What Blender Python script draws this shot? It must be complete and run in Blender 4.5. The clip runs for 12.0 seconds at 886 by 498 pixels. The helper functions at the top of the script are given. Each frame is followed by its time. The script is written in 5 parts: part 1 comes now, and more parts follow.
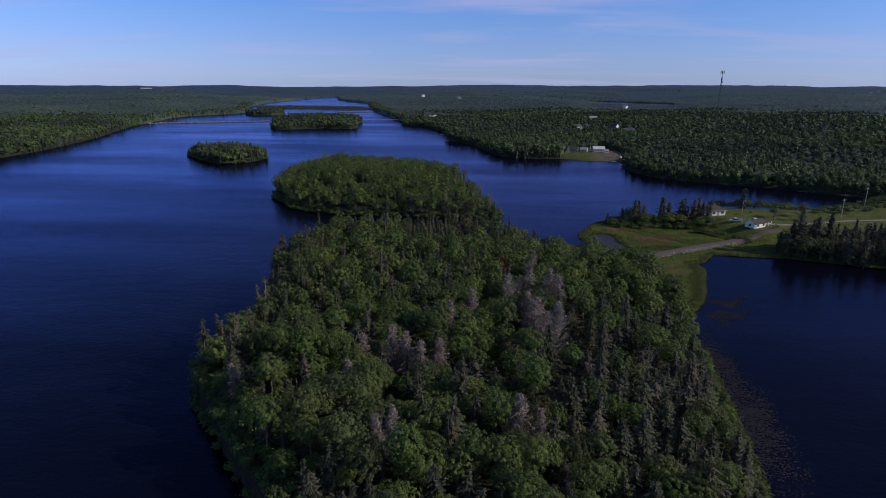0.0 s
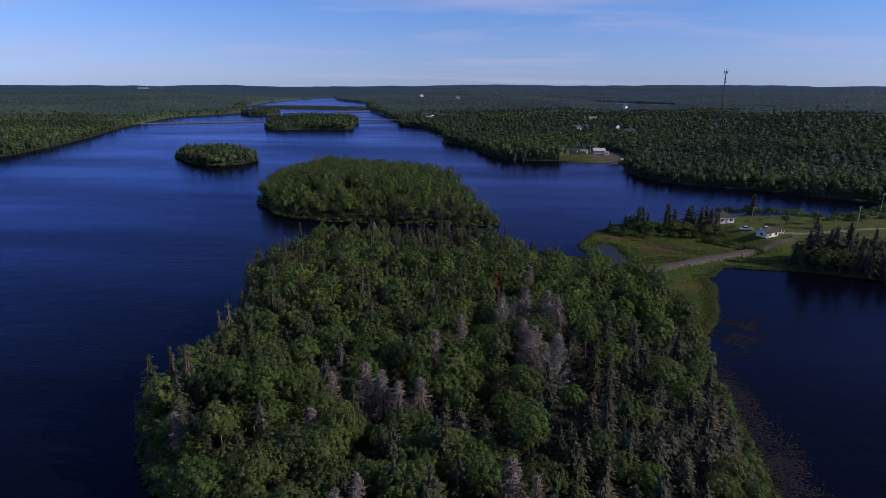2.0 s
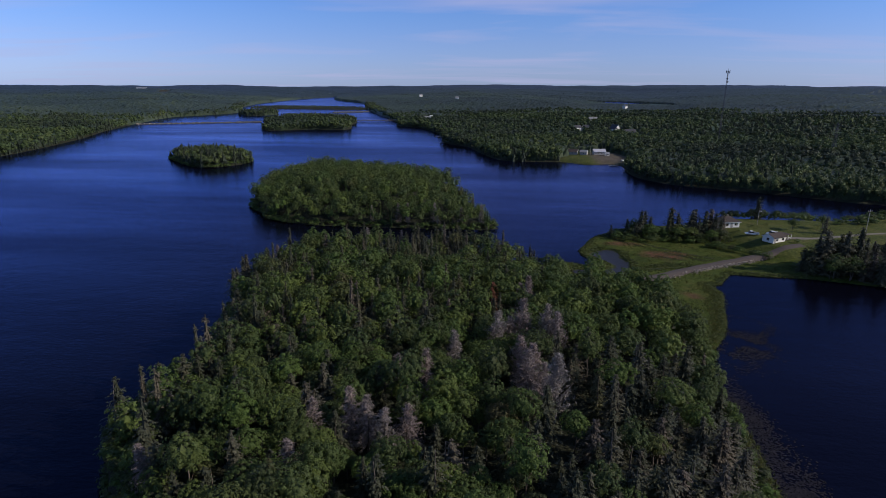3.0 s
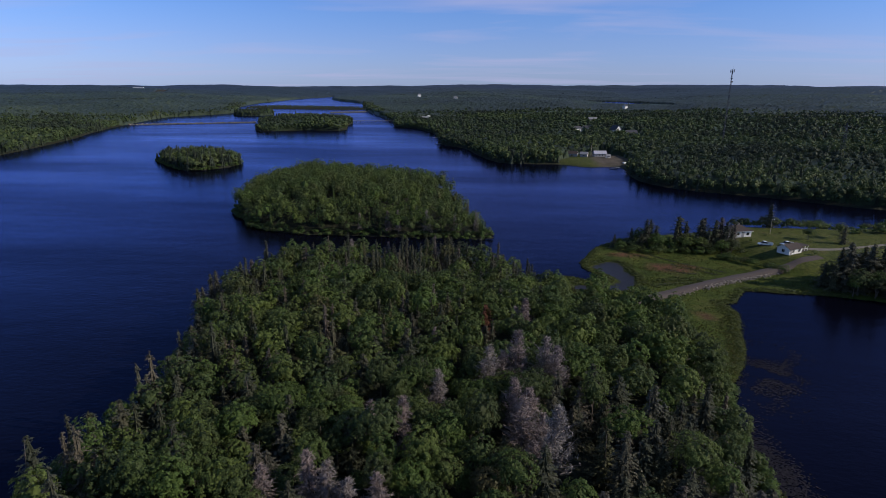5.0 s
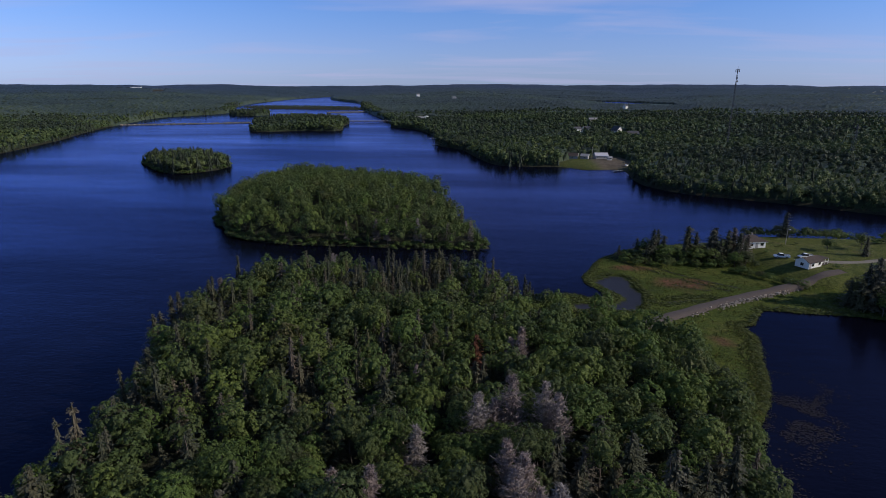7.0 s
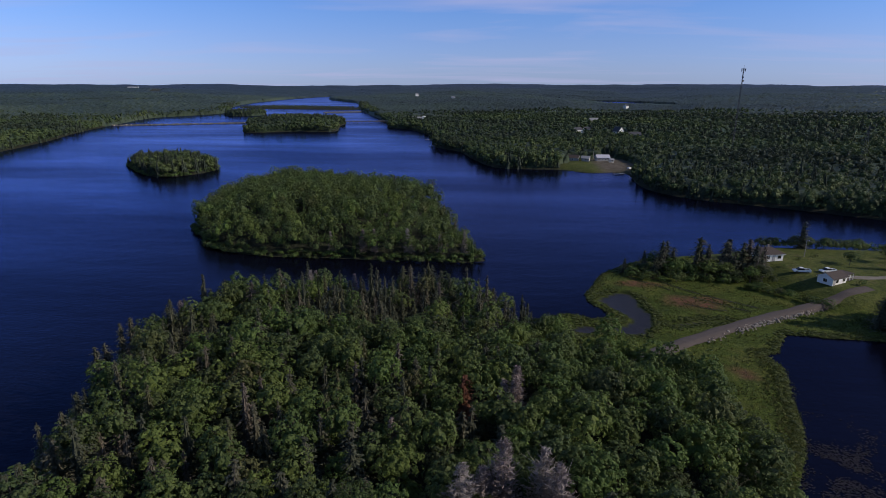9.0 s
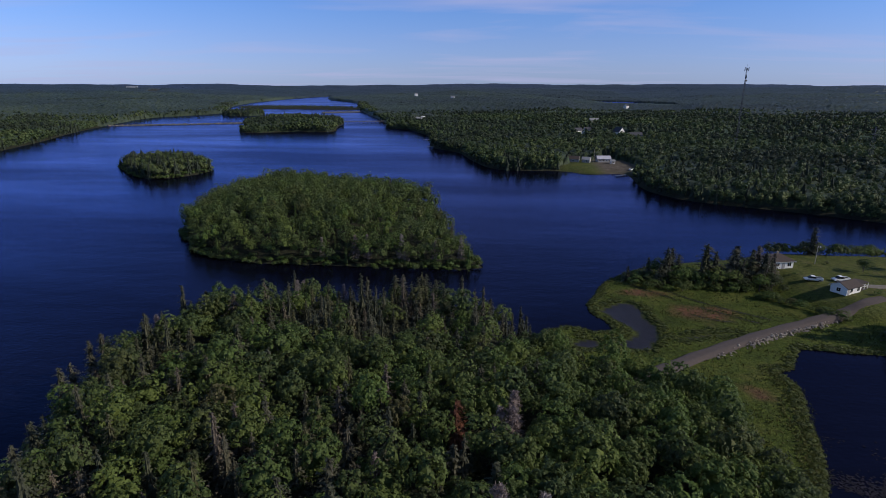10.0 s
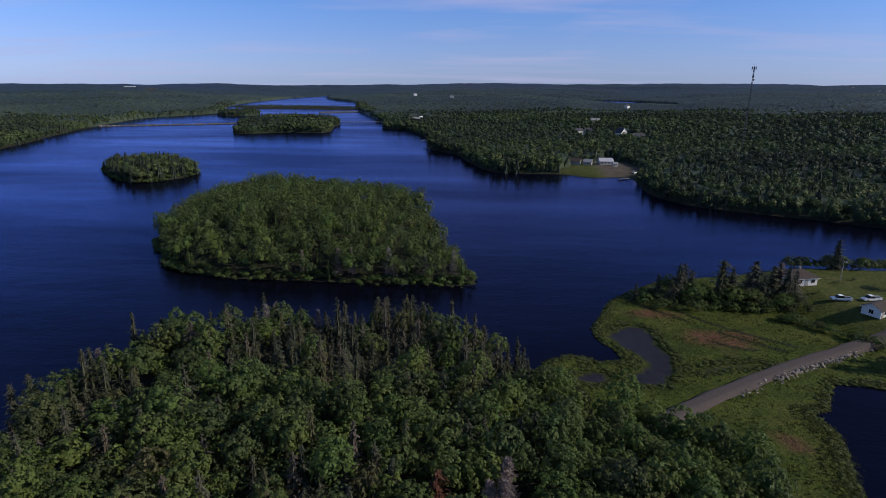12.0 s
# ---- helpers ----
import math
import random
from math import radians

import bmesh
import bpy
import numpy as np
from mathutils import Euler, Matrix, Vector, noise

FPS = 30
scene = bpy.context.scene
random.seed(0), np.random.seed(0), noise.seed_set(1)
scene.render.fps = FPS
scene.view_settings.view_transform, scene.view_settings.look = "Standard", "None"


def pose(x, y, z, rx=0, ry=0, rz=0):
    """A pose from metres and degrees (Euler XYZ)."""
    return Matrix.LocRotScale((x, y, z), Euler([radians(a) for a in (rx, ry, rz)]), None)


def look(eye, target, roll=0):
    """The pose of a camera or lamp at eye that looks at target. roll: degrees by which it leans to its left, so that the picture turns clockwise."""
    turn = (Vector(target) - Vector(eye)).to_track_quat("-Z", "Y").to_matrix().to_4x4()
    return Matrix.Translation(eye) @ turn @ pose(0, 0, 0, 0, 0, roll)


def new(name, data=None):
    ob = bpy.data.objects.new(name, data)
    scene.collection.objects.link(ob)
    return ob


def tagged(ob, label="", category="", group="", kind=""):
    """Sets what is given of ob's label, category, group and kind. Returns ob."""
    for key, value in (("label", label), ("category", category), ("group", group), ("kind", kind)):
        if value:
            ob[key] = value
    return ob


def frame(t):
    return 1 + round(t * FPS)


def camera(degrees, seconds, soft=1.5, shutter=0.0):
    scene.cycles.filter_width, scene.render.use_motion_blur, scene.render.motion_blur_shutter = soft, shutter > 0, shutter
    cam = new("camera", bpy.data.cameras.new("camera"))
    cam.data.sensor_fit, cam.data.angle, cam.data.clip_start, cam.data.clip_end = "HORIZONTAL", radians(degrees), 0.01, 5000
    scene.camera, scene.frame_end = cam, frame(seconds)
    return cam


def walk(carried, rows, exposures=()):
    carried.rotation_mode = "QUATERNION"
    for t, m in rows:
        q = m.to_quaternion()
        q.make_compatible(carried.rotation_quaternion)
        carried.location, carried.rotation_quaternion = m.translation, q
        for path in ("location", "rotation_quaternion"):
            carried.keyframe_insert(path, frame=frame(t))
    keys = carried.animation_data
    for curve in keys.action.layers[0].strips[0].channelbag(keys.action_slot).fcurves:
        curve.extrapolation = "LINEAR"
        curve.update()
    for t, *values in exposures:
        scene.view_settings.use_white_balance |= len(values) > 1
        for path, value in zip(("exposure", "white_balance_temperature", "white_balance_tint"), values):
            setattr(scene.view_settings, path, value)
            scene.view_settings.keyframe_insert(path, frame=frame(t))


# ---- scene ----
cam = camera(76.75, 12.0, soft=0.8)
PATH = [
    (0.0, look((0.00, 0.00, 55.00), (-7.50, 95.75, 27.15), 0.25)),
    (1.0, look((0.78, 6.94, 55.07), (-6.63, 102.70, 27.21), 0.25)),
    (2.0, look((1.57, 13.96, 55.14), (-5.78, 109.71, 27.26), 0.25)),
    (3.0, look((2.35, 21.05, 55.19), (-4.93, 116.80, 27.30), 0.26)),
    (4.0, look((3.13, 28.21, 55.24), (-4.09, 123.97, 27.34), 0.26)),
    (5.0, look((3.90, 35.45, 55.29), (-3.26, 131.21, 27.36), 0.26)),
    (6.0, look((4.68, 42.77, 55.32), (-2.45, 138.52, 27.37), 0.26)),
    (7.0, look((5.45, 50.15, 55.35), (-1.64, 145.90, 27.38), 0.26)),
    (8.0, look((6.22, 57.62, 55.37), (-0.84, 153.36, 27.38), 0.26)),
    (9.0, look((6.99, 65.15, 55.39), (-0.05, 160.89, 27.36), 0.26)),
    (10.0, look((7.75, 72.76, 55.39), (0.74, 168.49, 27.34), 0.26)),
    (11.0, look((8.52, 80.45, 55.39), (1.51, 176.17, 27.31), 0.26)),
    (12.0, look((9.28, 88.21, 55.38), (2.27, 183.92, 27.27), 0.26)),
]
walk(cam, PATH)

# ---- world, sun ----
SUN_AZ, SUN_EL = radians(98), radians(28)      # clockwise from +y, above the horizon
sun_way = Vector((math.sin(SUN_AZ) * math.cos(SUN_EL), math.cos(SUN_AZ) * math.cos(SUN_EL), math.sin(SUN_EL)))
world = bpy.data.worlds.new("world")
scene.world = world
world.use_nodes = True
wt = world.node_tree
wt.nodes.clear()
w_out = wt.nodes.new("ShaderNodeOutputWorld")
w_bg = wt.nodes.new("ShaderNodeBackground")
w_sky = wt.nodes.new("ShaderNodeTexSky")
w_sky.sky_type = "NISHITA"
w_sky.sun_disc = False
w_sky.sun_elevation, w_sky.sun_rotation = SUN_EL, SUN_AZ
w_sky.altitude, w_sky.air_density, w_sky.dust_density, w_sky.ozone_density = 50, 1.0, 0.15, 3.0
w_bg.inputs["Strength"].default_value = 0.12
# clear evening air: pale at the horizon, deep blue above, with thin streaks of high cloud
w_tc = wt.nodes.new("ShaderNodeTexCoord")
w_sep = wt.nodes.new("ShaderNodeSeparateXYZ")
wt.links.new(w_tc.outputs["Generated"], w_sep.inputs[0])
w_ramp = wt.nodes.new("ShaderNodeValToRGB")
for p in (0.03, 0.07, 0.11, 0.15, 0.35):
    w_ramp.color_ramp.elements.new(p)
for k, (p, c) in enumerate(((0.0, (0.205, 0.28, 0.61)), (0.03, (0.232, 0.283, 0.56)), (0.07, (0.248, 0.296, 0.54)), (0.11, (0.238, 0.312, 0.55)), (0.15, (0.225, 0.318, 0.57)), (0.35, (0.29, 0.31, 0.38)), (1.0, (0.44, 0.45, 0.5)))):
    w_ramp.color_ramp.elements[k].position = p
    w_ramp.color_ramp.elements[k].color = (*c, 1)
wt.links.new(w_sep.outputs["Z"], w_ramp.inputs[0])
w_tint = wt.nodes.new("ShaderNodeMix")
w_tint.data_type, w_tint.blend_type = "RGBA", "MULTIPLY"
w_tint.inputs[0].default_value = 1.0
wt.links.new(w_sky.outputs[0], w_tint.inputs[6])
w_gain = wt.nodes.new("ShaderNodeVectorMath")
w_gain.operation = "SCALE"
w_gain.inputs["Scale"].default_value = 2.0
wt.links.new(w_ramp.outputs[0], w_gain.inputs[0])
wt.links.new(w_gain.outputs[0], w_tint.inputs[7])


def w_math(op, a, b, c=None):
    n = wt.nodes.new("ShaderNodeMath")
    n.operation = op
    for sock, v in zip(n.inputs, (a, b, c)):
        if isinstance(v, (int, float)):
            sock.default_value = v
        elif v is not None:
            wt.links.new(v, sock)
    return n.outputs[0]


w_high = w_math("ADD", w_math("MAXIMUM", w_sep.outputs["Z"], 0.0), 0.06)
w_comb = wt.nodes.new("ShaderNodeCombineXYZ")
wt.links.new(w_math("DIVIDE", w_sep.outputs["X"], w_high), w_comb.inputs[0])
wt.links.new(w_math("DIVIDE", w_sep.outputs["Y"], w_high), w_comb.inputs[1])
w_map = wt.nodes.new("ShaderNodeMapping")
w_map.inputs["Scale"].default_value = (0.42, 0.85, 1)
w_map.inputs["Location"].default_value = (3.2, 1.4, 0)
w_map.inputs["Rotation"].default_value = (0, 0, 0.25)
wt.links.new(w_comb.outputs[0], w_map.inputs[0])
w_cloud = wt.nodes.new("ShaderNodeTexNoise")
w_cloud.inputs["Scale"].default_value, w_cloud.inputs["Detail"].default_value, w_cloud.inputs["Roughness"].default_value = 0.6, 6, 0.5
w_cloud.inputs["Distortion"].default_value = 0.5
wt.links.new(w_map.outputs[0], w_cloud.inputs[0])
w_mask = wt.nodes.new("ShaderNodeValToRGB")
w_mask.color_ramp.elements[0].position, w_mask.color_ramp.elements[1].position = 0.5, 0.72
wt.links.new(w_cloud.outputs[0], w_mask.inputs[0])
w_veil = wt.nodes.new("ShaderNodeMix")
w_veil.data_type = "RGBA"
wt.links.new(w_math("MULTIPLY", w_mask.outputs[0], 0.6), w_veil.inputs[0])
wt.links.new(w_tint.outputs[2], w_veil.inputs[6])
w_veil.inputs[7].default_value = (3.7, 3.8, 5.9, 1)
wt.links.new(w_veil.outputs[2], w_bg.inputs["Color"])
wt.links.new(w_bg.outputs[0], w_out.inputs["Surface"])
sun_data = bpy.data.lights.new("sun", "SUN")
sun_data.energy, sun_data.angle, sun_data.color = 3.8, radians(0.5), (1.0, 0.9, 0.78)
sun = new("sun", sun_data)
sun.matrix_world = look(sun_way * 100, (0, 0, 0))
scene.view_settings.exposure = 0.0


# ---- materials ----
def mat(name, colour, rough=0.8, metal=0.0):
    """A material; returns it with its tree and its Principled node."""
    m = bpy.data.materials.new(name)
    m.use_nodes = True
    b = m.node_tree.nodes["Principled BSDF"]
    b.inputs["Base Color"].default_value = (*colour, 1)
    b.inputs["Roughness"].default_value, b.inputs["Metallic"].default_value = rough, metal
    b.inputs["Specular IOR Level"].default_value = 0.3
    return m, m.node_tree, b


def ramp(nt, fac, stops):
    r = nt.nodes.new("ShaderNodeValToRGB")
    el = r.color_ramp.elements
    while len(el) < len(stops):
        el.new(0.5)
    for e, (p, c) in zip(el, stops):
        e.position, e.color = p, (*c, 1)
    nt.links.new(fac, r.inputs[0])
    return r.outputs[0]


def noise_tex(nt, scale, detail=4.0, rough=0.55, stretch=None):
    tc = nt.nodes.new("ShaderNodeTexCoord")
    n = nt.nodes.new("ShaderNodeTexNoise")
    n.inputs["Scale"].default_value, n.inputs["Detail"].default_value, n.inputs["Roughness"].default_value = scale, detail, rough
    if stretch:
        mp = nt.nodes.new("ShaderNodeMapping")
        mp.inputs["Scale"].default_value = stretch
        nt.links.new(tc.outputs["Object"], mp.inputs[0])
        nt.links.new(mp.outputs[0], n.inputs[0])
    else:
        nt.links.new(tc.outputs["Object"], n.inputs[0])
    return n.outputs[0]


def mix_rgb(nt, fac, a, b, blend="MIX"):
    n = nt.nodes.new("ShaderNodeMix")
    n.data_type, n.blend_type = "RGBA", blend
    for sock, v in ((n.inputs[0], fac), (n.inputs[6], a), (n.inputs[7], b)):
        if isinstance(v, (int, float)):
            sock.default_value = v
        elif isinstance(v, tuple):
            sock.default_value = (*v, 1)
        else:
            nt.links.new(v, sock)
    return n.outputs[2]


def math_node(nt, op, a, b=0.0):
    n = nt.nodes.new("ShaderNodeMath")
    n.operation = op
    for sock, v in zip(n.inputs, (a, b)):
        if isinstance(v, (int, float)):
            sock.default_value = v
        else:
            nt.links.new(v, sock)
    return n.outputs[0]


def bump(nt, b, height, strength, distance):
    n = nt.nodes.new("ShaderNodeBump")
    n.inputs["Strength"].default_value, n.inputs["Distance"].default_value = strength, distance
    nt.links.new(height, n.inputs["Height"])
    nt.links.new(n.outputs[0], b.inputs["Normal"])


def attribute(nt, name):
    n = nt.nodes.new("ShaderNodeAttribute")
    n.attribute_name = name
    return n.outputs["Fac"]


def foliage(name, stops, through_light=0.3, fine=2.6):
    """Leaves: hue by tree (the object's random number, or the tint of a joined one) and by leaf."""
    m, nt, b = mat(name, stops[0][1], 0.55)
    info = nt.nodes.new("ShaderNodeObjectInfo")
    geo = nt.nodes.new("ShaderNodeNewGeometry")
    tint = attribute(nt, "tint")
    single = math_node(nt, "LESS_THAN", tint, 0.005)
    tree = math_node(nt, "ADD", math_node(nt, "MULTIPLY", info.outputs["Random"], single), tint)
    colour = ramp(nt, tree, stops)
    leaf = ramp(nt, geo.outputs["Random Per Island"], [(0.0, (0.8, 0.8, 0.8)), (1.0, (1.2, 1.18, 1.15))])
    colour = mix_rgb(nt, 1.0, colour, leaf, "MULTIPLY")
    # shade of small leaf gaps, painted by noise that also drives the bump
    leaf_gaps = noise_tex(nt, fine, 3, 0.7)
    colour = mix_rgb(nt, 1.0, colour, ramp(nt, leaf_gaps, [(0.32, (0.72, 0.72, 0.74)), (0.52, (1.0, 1.0, 1.0)), (0.7, (1.22, 1.2, 1.16))]), "MULTIPLY")
    bump(nt, b, leaf_gaps, 0.45, 0.5 / fine)
    nt.links.new(colour, b.inputs["Base Color"])
    b.inputs["Specular IOR Level"].default_value = 0.14
    if through_light:
        t = nt.nodes.new("ShaderNodeBsdfTranslucent")
        nt.links.new(colour, t.inputs["Color"])
        mx = nt.nodes.new("ShaderNodeMixShader")
        mx.inputs[0].default_value = through_light
        nt.links.new(b.outputs[0], mx.inputs[1])
        nt.links.new(t.outputs[0], mx.inputs[2])
        nt.links.new(mx.outputs[0], nt.nodes["Material Output"].inputs["Surface"])
    return m


LEAF = foliage("broad_leaves", [(0.0, (0.057, 0.069, 0.033)), (0.2, (0.073, 0.105, 0.034)), (0.4, (0.093, 0.143, 0.038)), (0.55, (0.067, 0.095, 0.038)), (0.7, (0.086, 0.115, 0.040)), (0.84, (0.120, 0.159, 0.042)), (0.94, (0.091, 0.125, 0.038)), (1.0, (0.104, 0.097, 0.047))], 0.36)
NEEDLE = foliage("spruce_needles", [(0.0, (0.053, 0.059, 0.040)), (0.3, (0.064, 0.071, 0.046)), (0.5, (0.090, 0.088, 0.062)), (0.65, (0.058, 0.065, 0.042)), (0.8, (0.092, 0.092, 0.046)), (0.9, (0.122, 0.103, 0.085)), (1.0, (0.064, 0.069, 0.048))], 0.15)
DEAD = foliage("dead_twigs", [(0.0, (0.195, 0.158, 0.15)), (0.5, (0.225, 0.18, 0.17)), (1.0, (0.22, 0.2, 0.19))], 0.1)
RUST = foliage("dead_needles", [(0.0, (0.125, 0.055, 0.036)), (1.0, (0.145, 0.066, 0.042))], 0.15)
FOREST = foliage("forest_leaves", [(0.0, (0.034, 0.044, 0.032)), (0.3, (0.038, 0.052, 0.032)), (0.45, (0.046, 0.065, 0.031)), (0.75, (0.061, 0.090, 0.034)), (1.0, (0.093, 0.118, 0.044))], 0.2, 0.5)
# darker than the forest's leaves: shade between trees is put into the colour
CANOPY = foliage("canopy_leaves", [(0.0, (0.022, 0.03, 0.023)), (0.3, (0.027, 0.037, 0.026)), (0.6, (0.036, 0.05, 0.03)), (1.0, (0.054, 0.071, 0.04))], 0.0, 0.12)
# bluer towards the last stop: haze of distance put into the leaf colour
HAZED_FOREST = foliage("hazed_forest_leaves", [(0.0, (0.026, 0.036, 0.03)), (0.35, (0.026, 0.037, 0.036)), (0.7, (0.026, 0.036, 0.048)), (1.0, (0.028, 0.037, 0.062))], 0.0, 0.06)
SEDGE = foliage("marsh_sedge", [(0.0, (0.055, 0.070, 0.022)), (0.5, (0.090, 0.108, 0.027)), (1.0, (0.125, 0.118, 0.036))], 0.25)

BARK, nt, b = mat("bark", (0.1, 0.08, 0.065), 0.9)
nt.links.new(ramp(nt, noise_tex(nt, 6, 5, 0.6, (1, 1, 0.25)), [(0.3, (0.05, 0.04, 0.033)), (0.7, (0.17, 0.145, 0.125))]), b.inputs["Base Color"])

PALE_BARK, nt, b = mat("bleached_bark", (0.25, 0.22, 0.21), 0.9)
nt.links.new(ramp(nt, noise_tex(nt, 6, 5, 0.6, (1, 1, 0.25)), [(0.3, (0.15, 0.13, 0.125)), (0.7, (0.32, 0.29, 0.275))]), b.inputs["Base Color"])

GROUND, nt, b = mat("ground", (0.04, 0.05, 0.02), 0.95)
wood = ramp(nt, noise_tex(nt, 0.25, 6), [(0.3, (0.02, 0.022, 0.014)), (0.7, (0.04, 0.042, 0.025))])
grass_n = noise_tex(nt, 0.12, 8, 0.62)
grass = ramp(nt, grass_n, [(0.3, (0.034, 0.05, 0.009)), (0.5, (0.058, 0.078, 0.013)), (0.7, (0.088, 0.092, 0.021))])
rust = ramp(nt, noise_tex(nt, 0.4, 6), [(0.35, (0.075, 0.058, 0.022)), (0.65, (0.14, 0.064, 0.04))])
mud = ramp(nt, noise_tex(nt, 0.5, 5), [(0.3, (0.013, 0.011, 0.013)), (0.7, (0.025, 0.021, 0.024))])
sand = ramp(nt, noise_tex(nt, 0.3, 6), [(0.3, (0.07, 0.058, 0.044)), (0.7, (0.135, 0.112, 0.088))])
col = mix_rgb(nt, attribute(nt, "grass"), wood, grass)
lawn = ramp(nt, noise_tex(nt, 0.2, 7, 0.6), [(0.3, (0.05, 0.066, 0.015)), (0.55, (0.078, 0.09, 0.022)), (0.75, (0.11, 0.1, 0.04))])
col = mix_rgb(nt, attribute(nt, "lawn"), col, lawn)
col = mix_rgb(nt, attribute(nt, "rusty"), col, rust)
col = mix_rgb(nt, 1.0, col, ramp(nt, noise_tex(nt, 1.1, 5, 0.7), [(0.34, (0.55, 0.58, 0.6)), (0.5, (0.95, 0.95, 0.95)), (0.66, (1.3, 1.25, 1.2))]), "MULTIPLY")
col = mix_rgb(nt, attribute(nt, "sandy"), col, sand)
col = mix_rgb(nt, attribute(nt, "bed"), col, mud)
nt.links.new(col, b.inputs["Base Color"])
b.inputs["Specular IOR Level"].default_value = 0.12
nt.links.new(ramp(nt, attribute(nt, "bed"), [(0.4, (0.95, 0.95, 0.95)), (0.9, (0.38, 0.38, 0.38))]), b.inputs["Roughness"])
bump(nt, b, noise_tex(nt, 1.2, 6, 0.68), 1.0, 0.6)
nt.links.new(math_node(nt, "SUBTRACT", 1.0, math_node(nt, "MULTIPLY", attribute(nt, "bed"), 0.93)), b.inputs["Normal"].links[0].from_node.inputs["Strength"])

WATER, nt, b = mat("lake_water", (0.002, 0.0022, 0.0055), 0.9)
b.inputs["Specular IOR Level"].default_value = 0.0
gloss = nt.nodes.new("ShaderNodeBsdfGlossy")
gloss.inputs["Color"].default_value = (0.42, 0.51, 0.97, 1)
breeze = noise_tex(nt, 0.011, 5, 0.6, (0.22, 1.0, 1))
mr = nt.nodes.new("ShaderNodeMapRange")
mr.inputs["From Min"].default_value, mr.inputs["From Max"].default_value, mr.inputs["To Min"].default_value, mr.inputs["To Max"].default_value = 0.35, 0.7, 0.17, 0.07
nt.links.new(breeze, mr.inputs[0])
nt.links.new(mr.outputs[0], gloss.inputs["Roughness"])
ripple = math_node(nt, "ADD", noise_tex(nt, 0.8, 4, 0.6, (0.8, 1.6, 1)), math_node(nt, "MULTIPLY", noise_tex(nt, 0.15, 3, 0.5, (0.7, 1.4, 1)), 1.5))
bump(nt, b, ripple, 0.5, 0.12)
wave = b.inputs["Normal"].links[0].from_socket
nt.links.new(wave, gloss.inputs["Normal"])
fres = nt.nodes.new("ShaderNodeFresnel")
fres.inputs["IOR"].default_value = 1.33
nt.links.new(wave, fres.inputs["Normal"])
mx = nt.nodes.new("ShaderNodeMixShader")
calm = nt.nodes.new("ShaderNodeMapRange")
calm.inputs["From Min"].default_value, calm.inputs["From Max"].default_value, calm.inputs["To Min"].default_value, calm.inputs["To Max"].default_value = 0.38, 0.68, 0.55, 1.08
nt.links.new(breeze, calm.inputs[0])
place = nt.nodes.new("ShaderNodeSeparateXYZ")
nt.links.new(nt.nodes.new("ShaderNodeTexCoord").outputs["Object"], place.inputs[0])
bay_ramps = []
for axis, lo, hi in (("X", 10, 60), ("Y", 240, 190)):    # behind the cape the bay's sky reflection is painted darker; its ripples stay unchanged
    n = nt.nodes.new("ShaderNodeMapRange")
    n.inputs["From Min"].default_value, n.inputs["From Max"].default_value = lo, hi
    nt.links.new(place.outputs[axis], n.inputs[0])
    bay_ramps.append(n.outputs[0])
bay_dim = math_node(nt, "SUBTRACT", 1.0, math_node(nt, "MULTIPLY", math_node(nt, "MULTIPLY", *bay_ramps), 0.42))
nt.links.new(math_node(nt, "MULTIPLY", math_node(nt, "MULTIPLY", fres.outputs[0], calm.outputs[0]), bay_dim), mx.inputs[0])
nt.links.new(b.outputs[0], mx.inputs[1])
nt.links.new(gloss.outputs[0], mx.inputs[2])
nt.links.new(mx.outputs[0], nt.nodes["Material Output"].inputs["Surface"])


def plain(name, colour, rough=0.7, metal=0.0, scale=1.5, vary=0.25):
    """Paint, metal, stone and the like, with mottling at two scales."""
    m, nt, b = mat(name, colour, rough, metal)
    lo, hi = tuple(c * (1 - vary) for c in colour), tuple(min(1, c * (1 + vary)) for c in colour)
    col = mix_rgb(nt, 0.5, ramp(nt, noise_tex(nt, scale, 5), [(0.3, lo), (0.7, hi)]), ramp(nt, noise_tex(nt, scale * 9, 3), [(0.3, lo), (0.7, hi)]))
    nt.links.new(col, b.inputs["Base Color"])
    bump(nt, b, noise_tex(nt, scale * 12, 4), 0.25, 0.02)
    return m


WHITE = plain("white_paint", (0.76, 0.75, 0.72), 0.6, vary=0.08)
SHINGLE = plain("brown_shingles", (0.055, 0.042, 0.038), 0.9, scale=2.5)
GREY_ROOF = plain("grey_roofing", (0.24, 0.24, 0.25), 0.7, scale=1.0)
PALE_ROOF = plain("pale_roofing", (0.42, 0.41, 0.45), 0.6, scale=1.0)
DARK_ROOF = plain("dark_roofing", (0.06, 0.06, 0.07), 0.85)
BLUE_WALL = plain("blue_siding", (0.12, 0.17, 0.36), 0.7)
GREY_WALL = plain("weathered_boards", (0.33, 0.32, 0.31), 0.85)
DARK_WOOD = plain("dark_timber", (0.07, 0.058, 0.05), 0.85)
PALE_WOOD = plain("bleached_timber", (0.4, 0.36, 0.31), 0.85)
GRAVEL = plain("gravel", (0.075, 0.06, 0.055), 0.95, scale=1.2, vary=0.2)
PALE_GRAVEL = plain("pale_gravel", (0.17, 0.15, 0.125), 0.95, scale=0.8)
STONE = plain("pale_stone", (0.3, 0.255, 0.21), 0.9, scale=0.9, vary=0.35)
STEEL = plain("galvanised_steel", (0.1, 0.1, 0.11), 0.5, 0.6)
CAR_PAINT = plain("white_car_paint", (0.78, 0.79, 0.8), 0.25, vary=0.02)
RUBBER = plain("tyre_rubber", (0.02, 0.02, 0.02), 0.85)
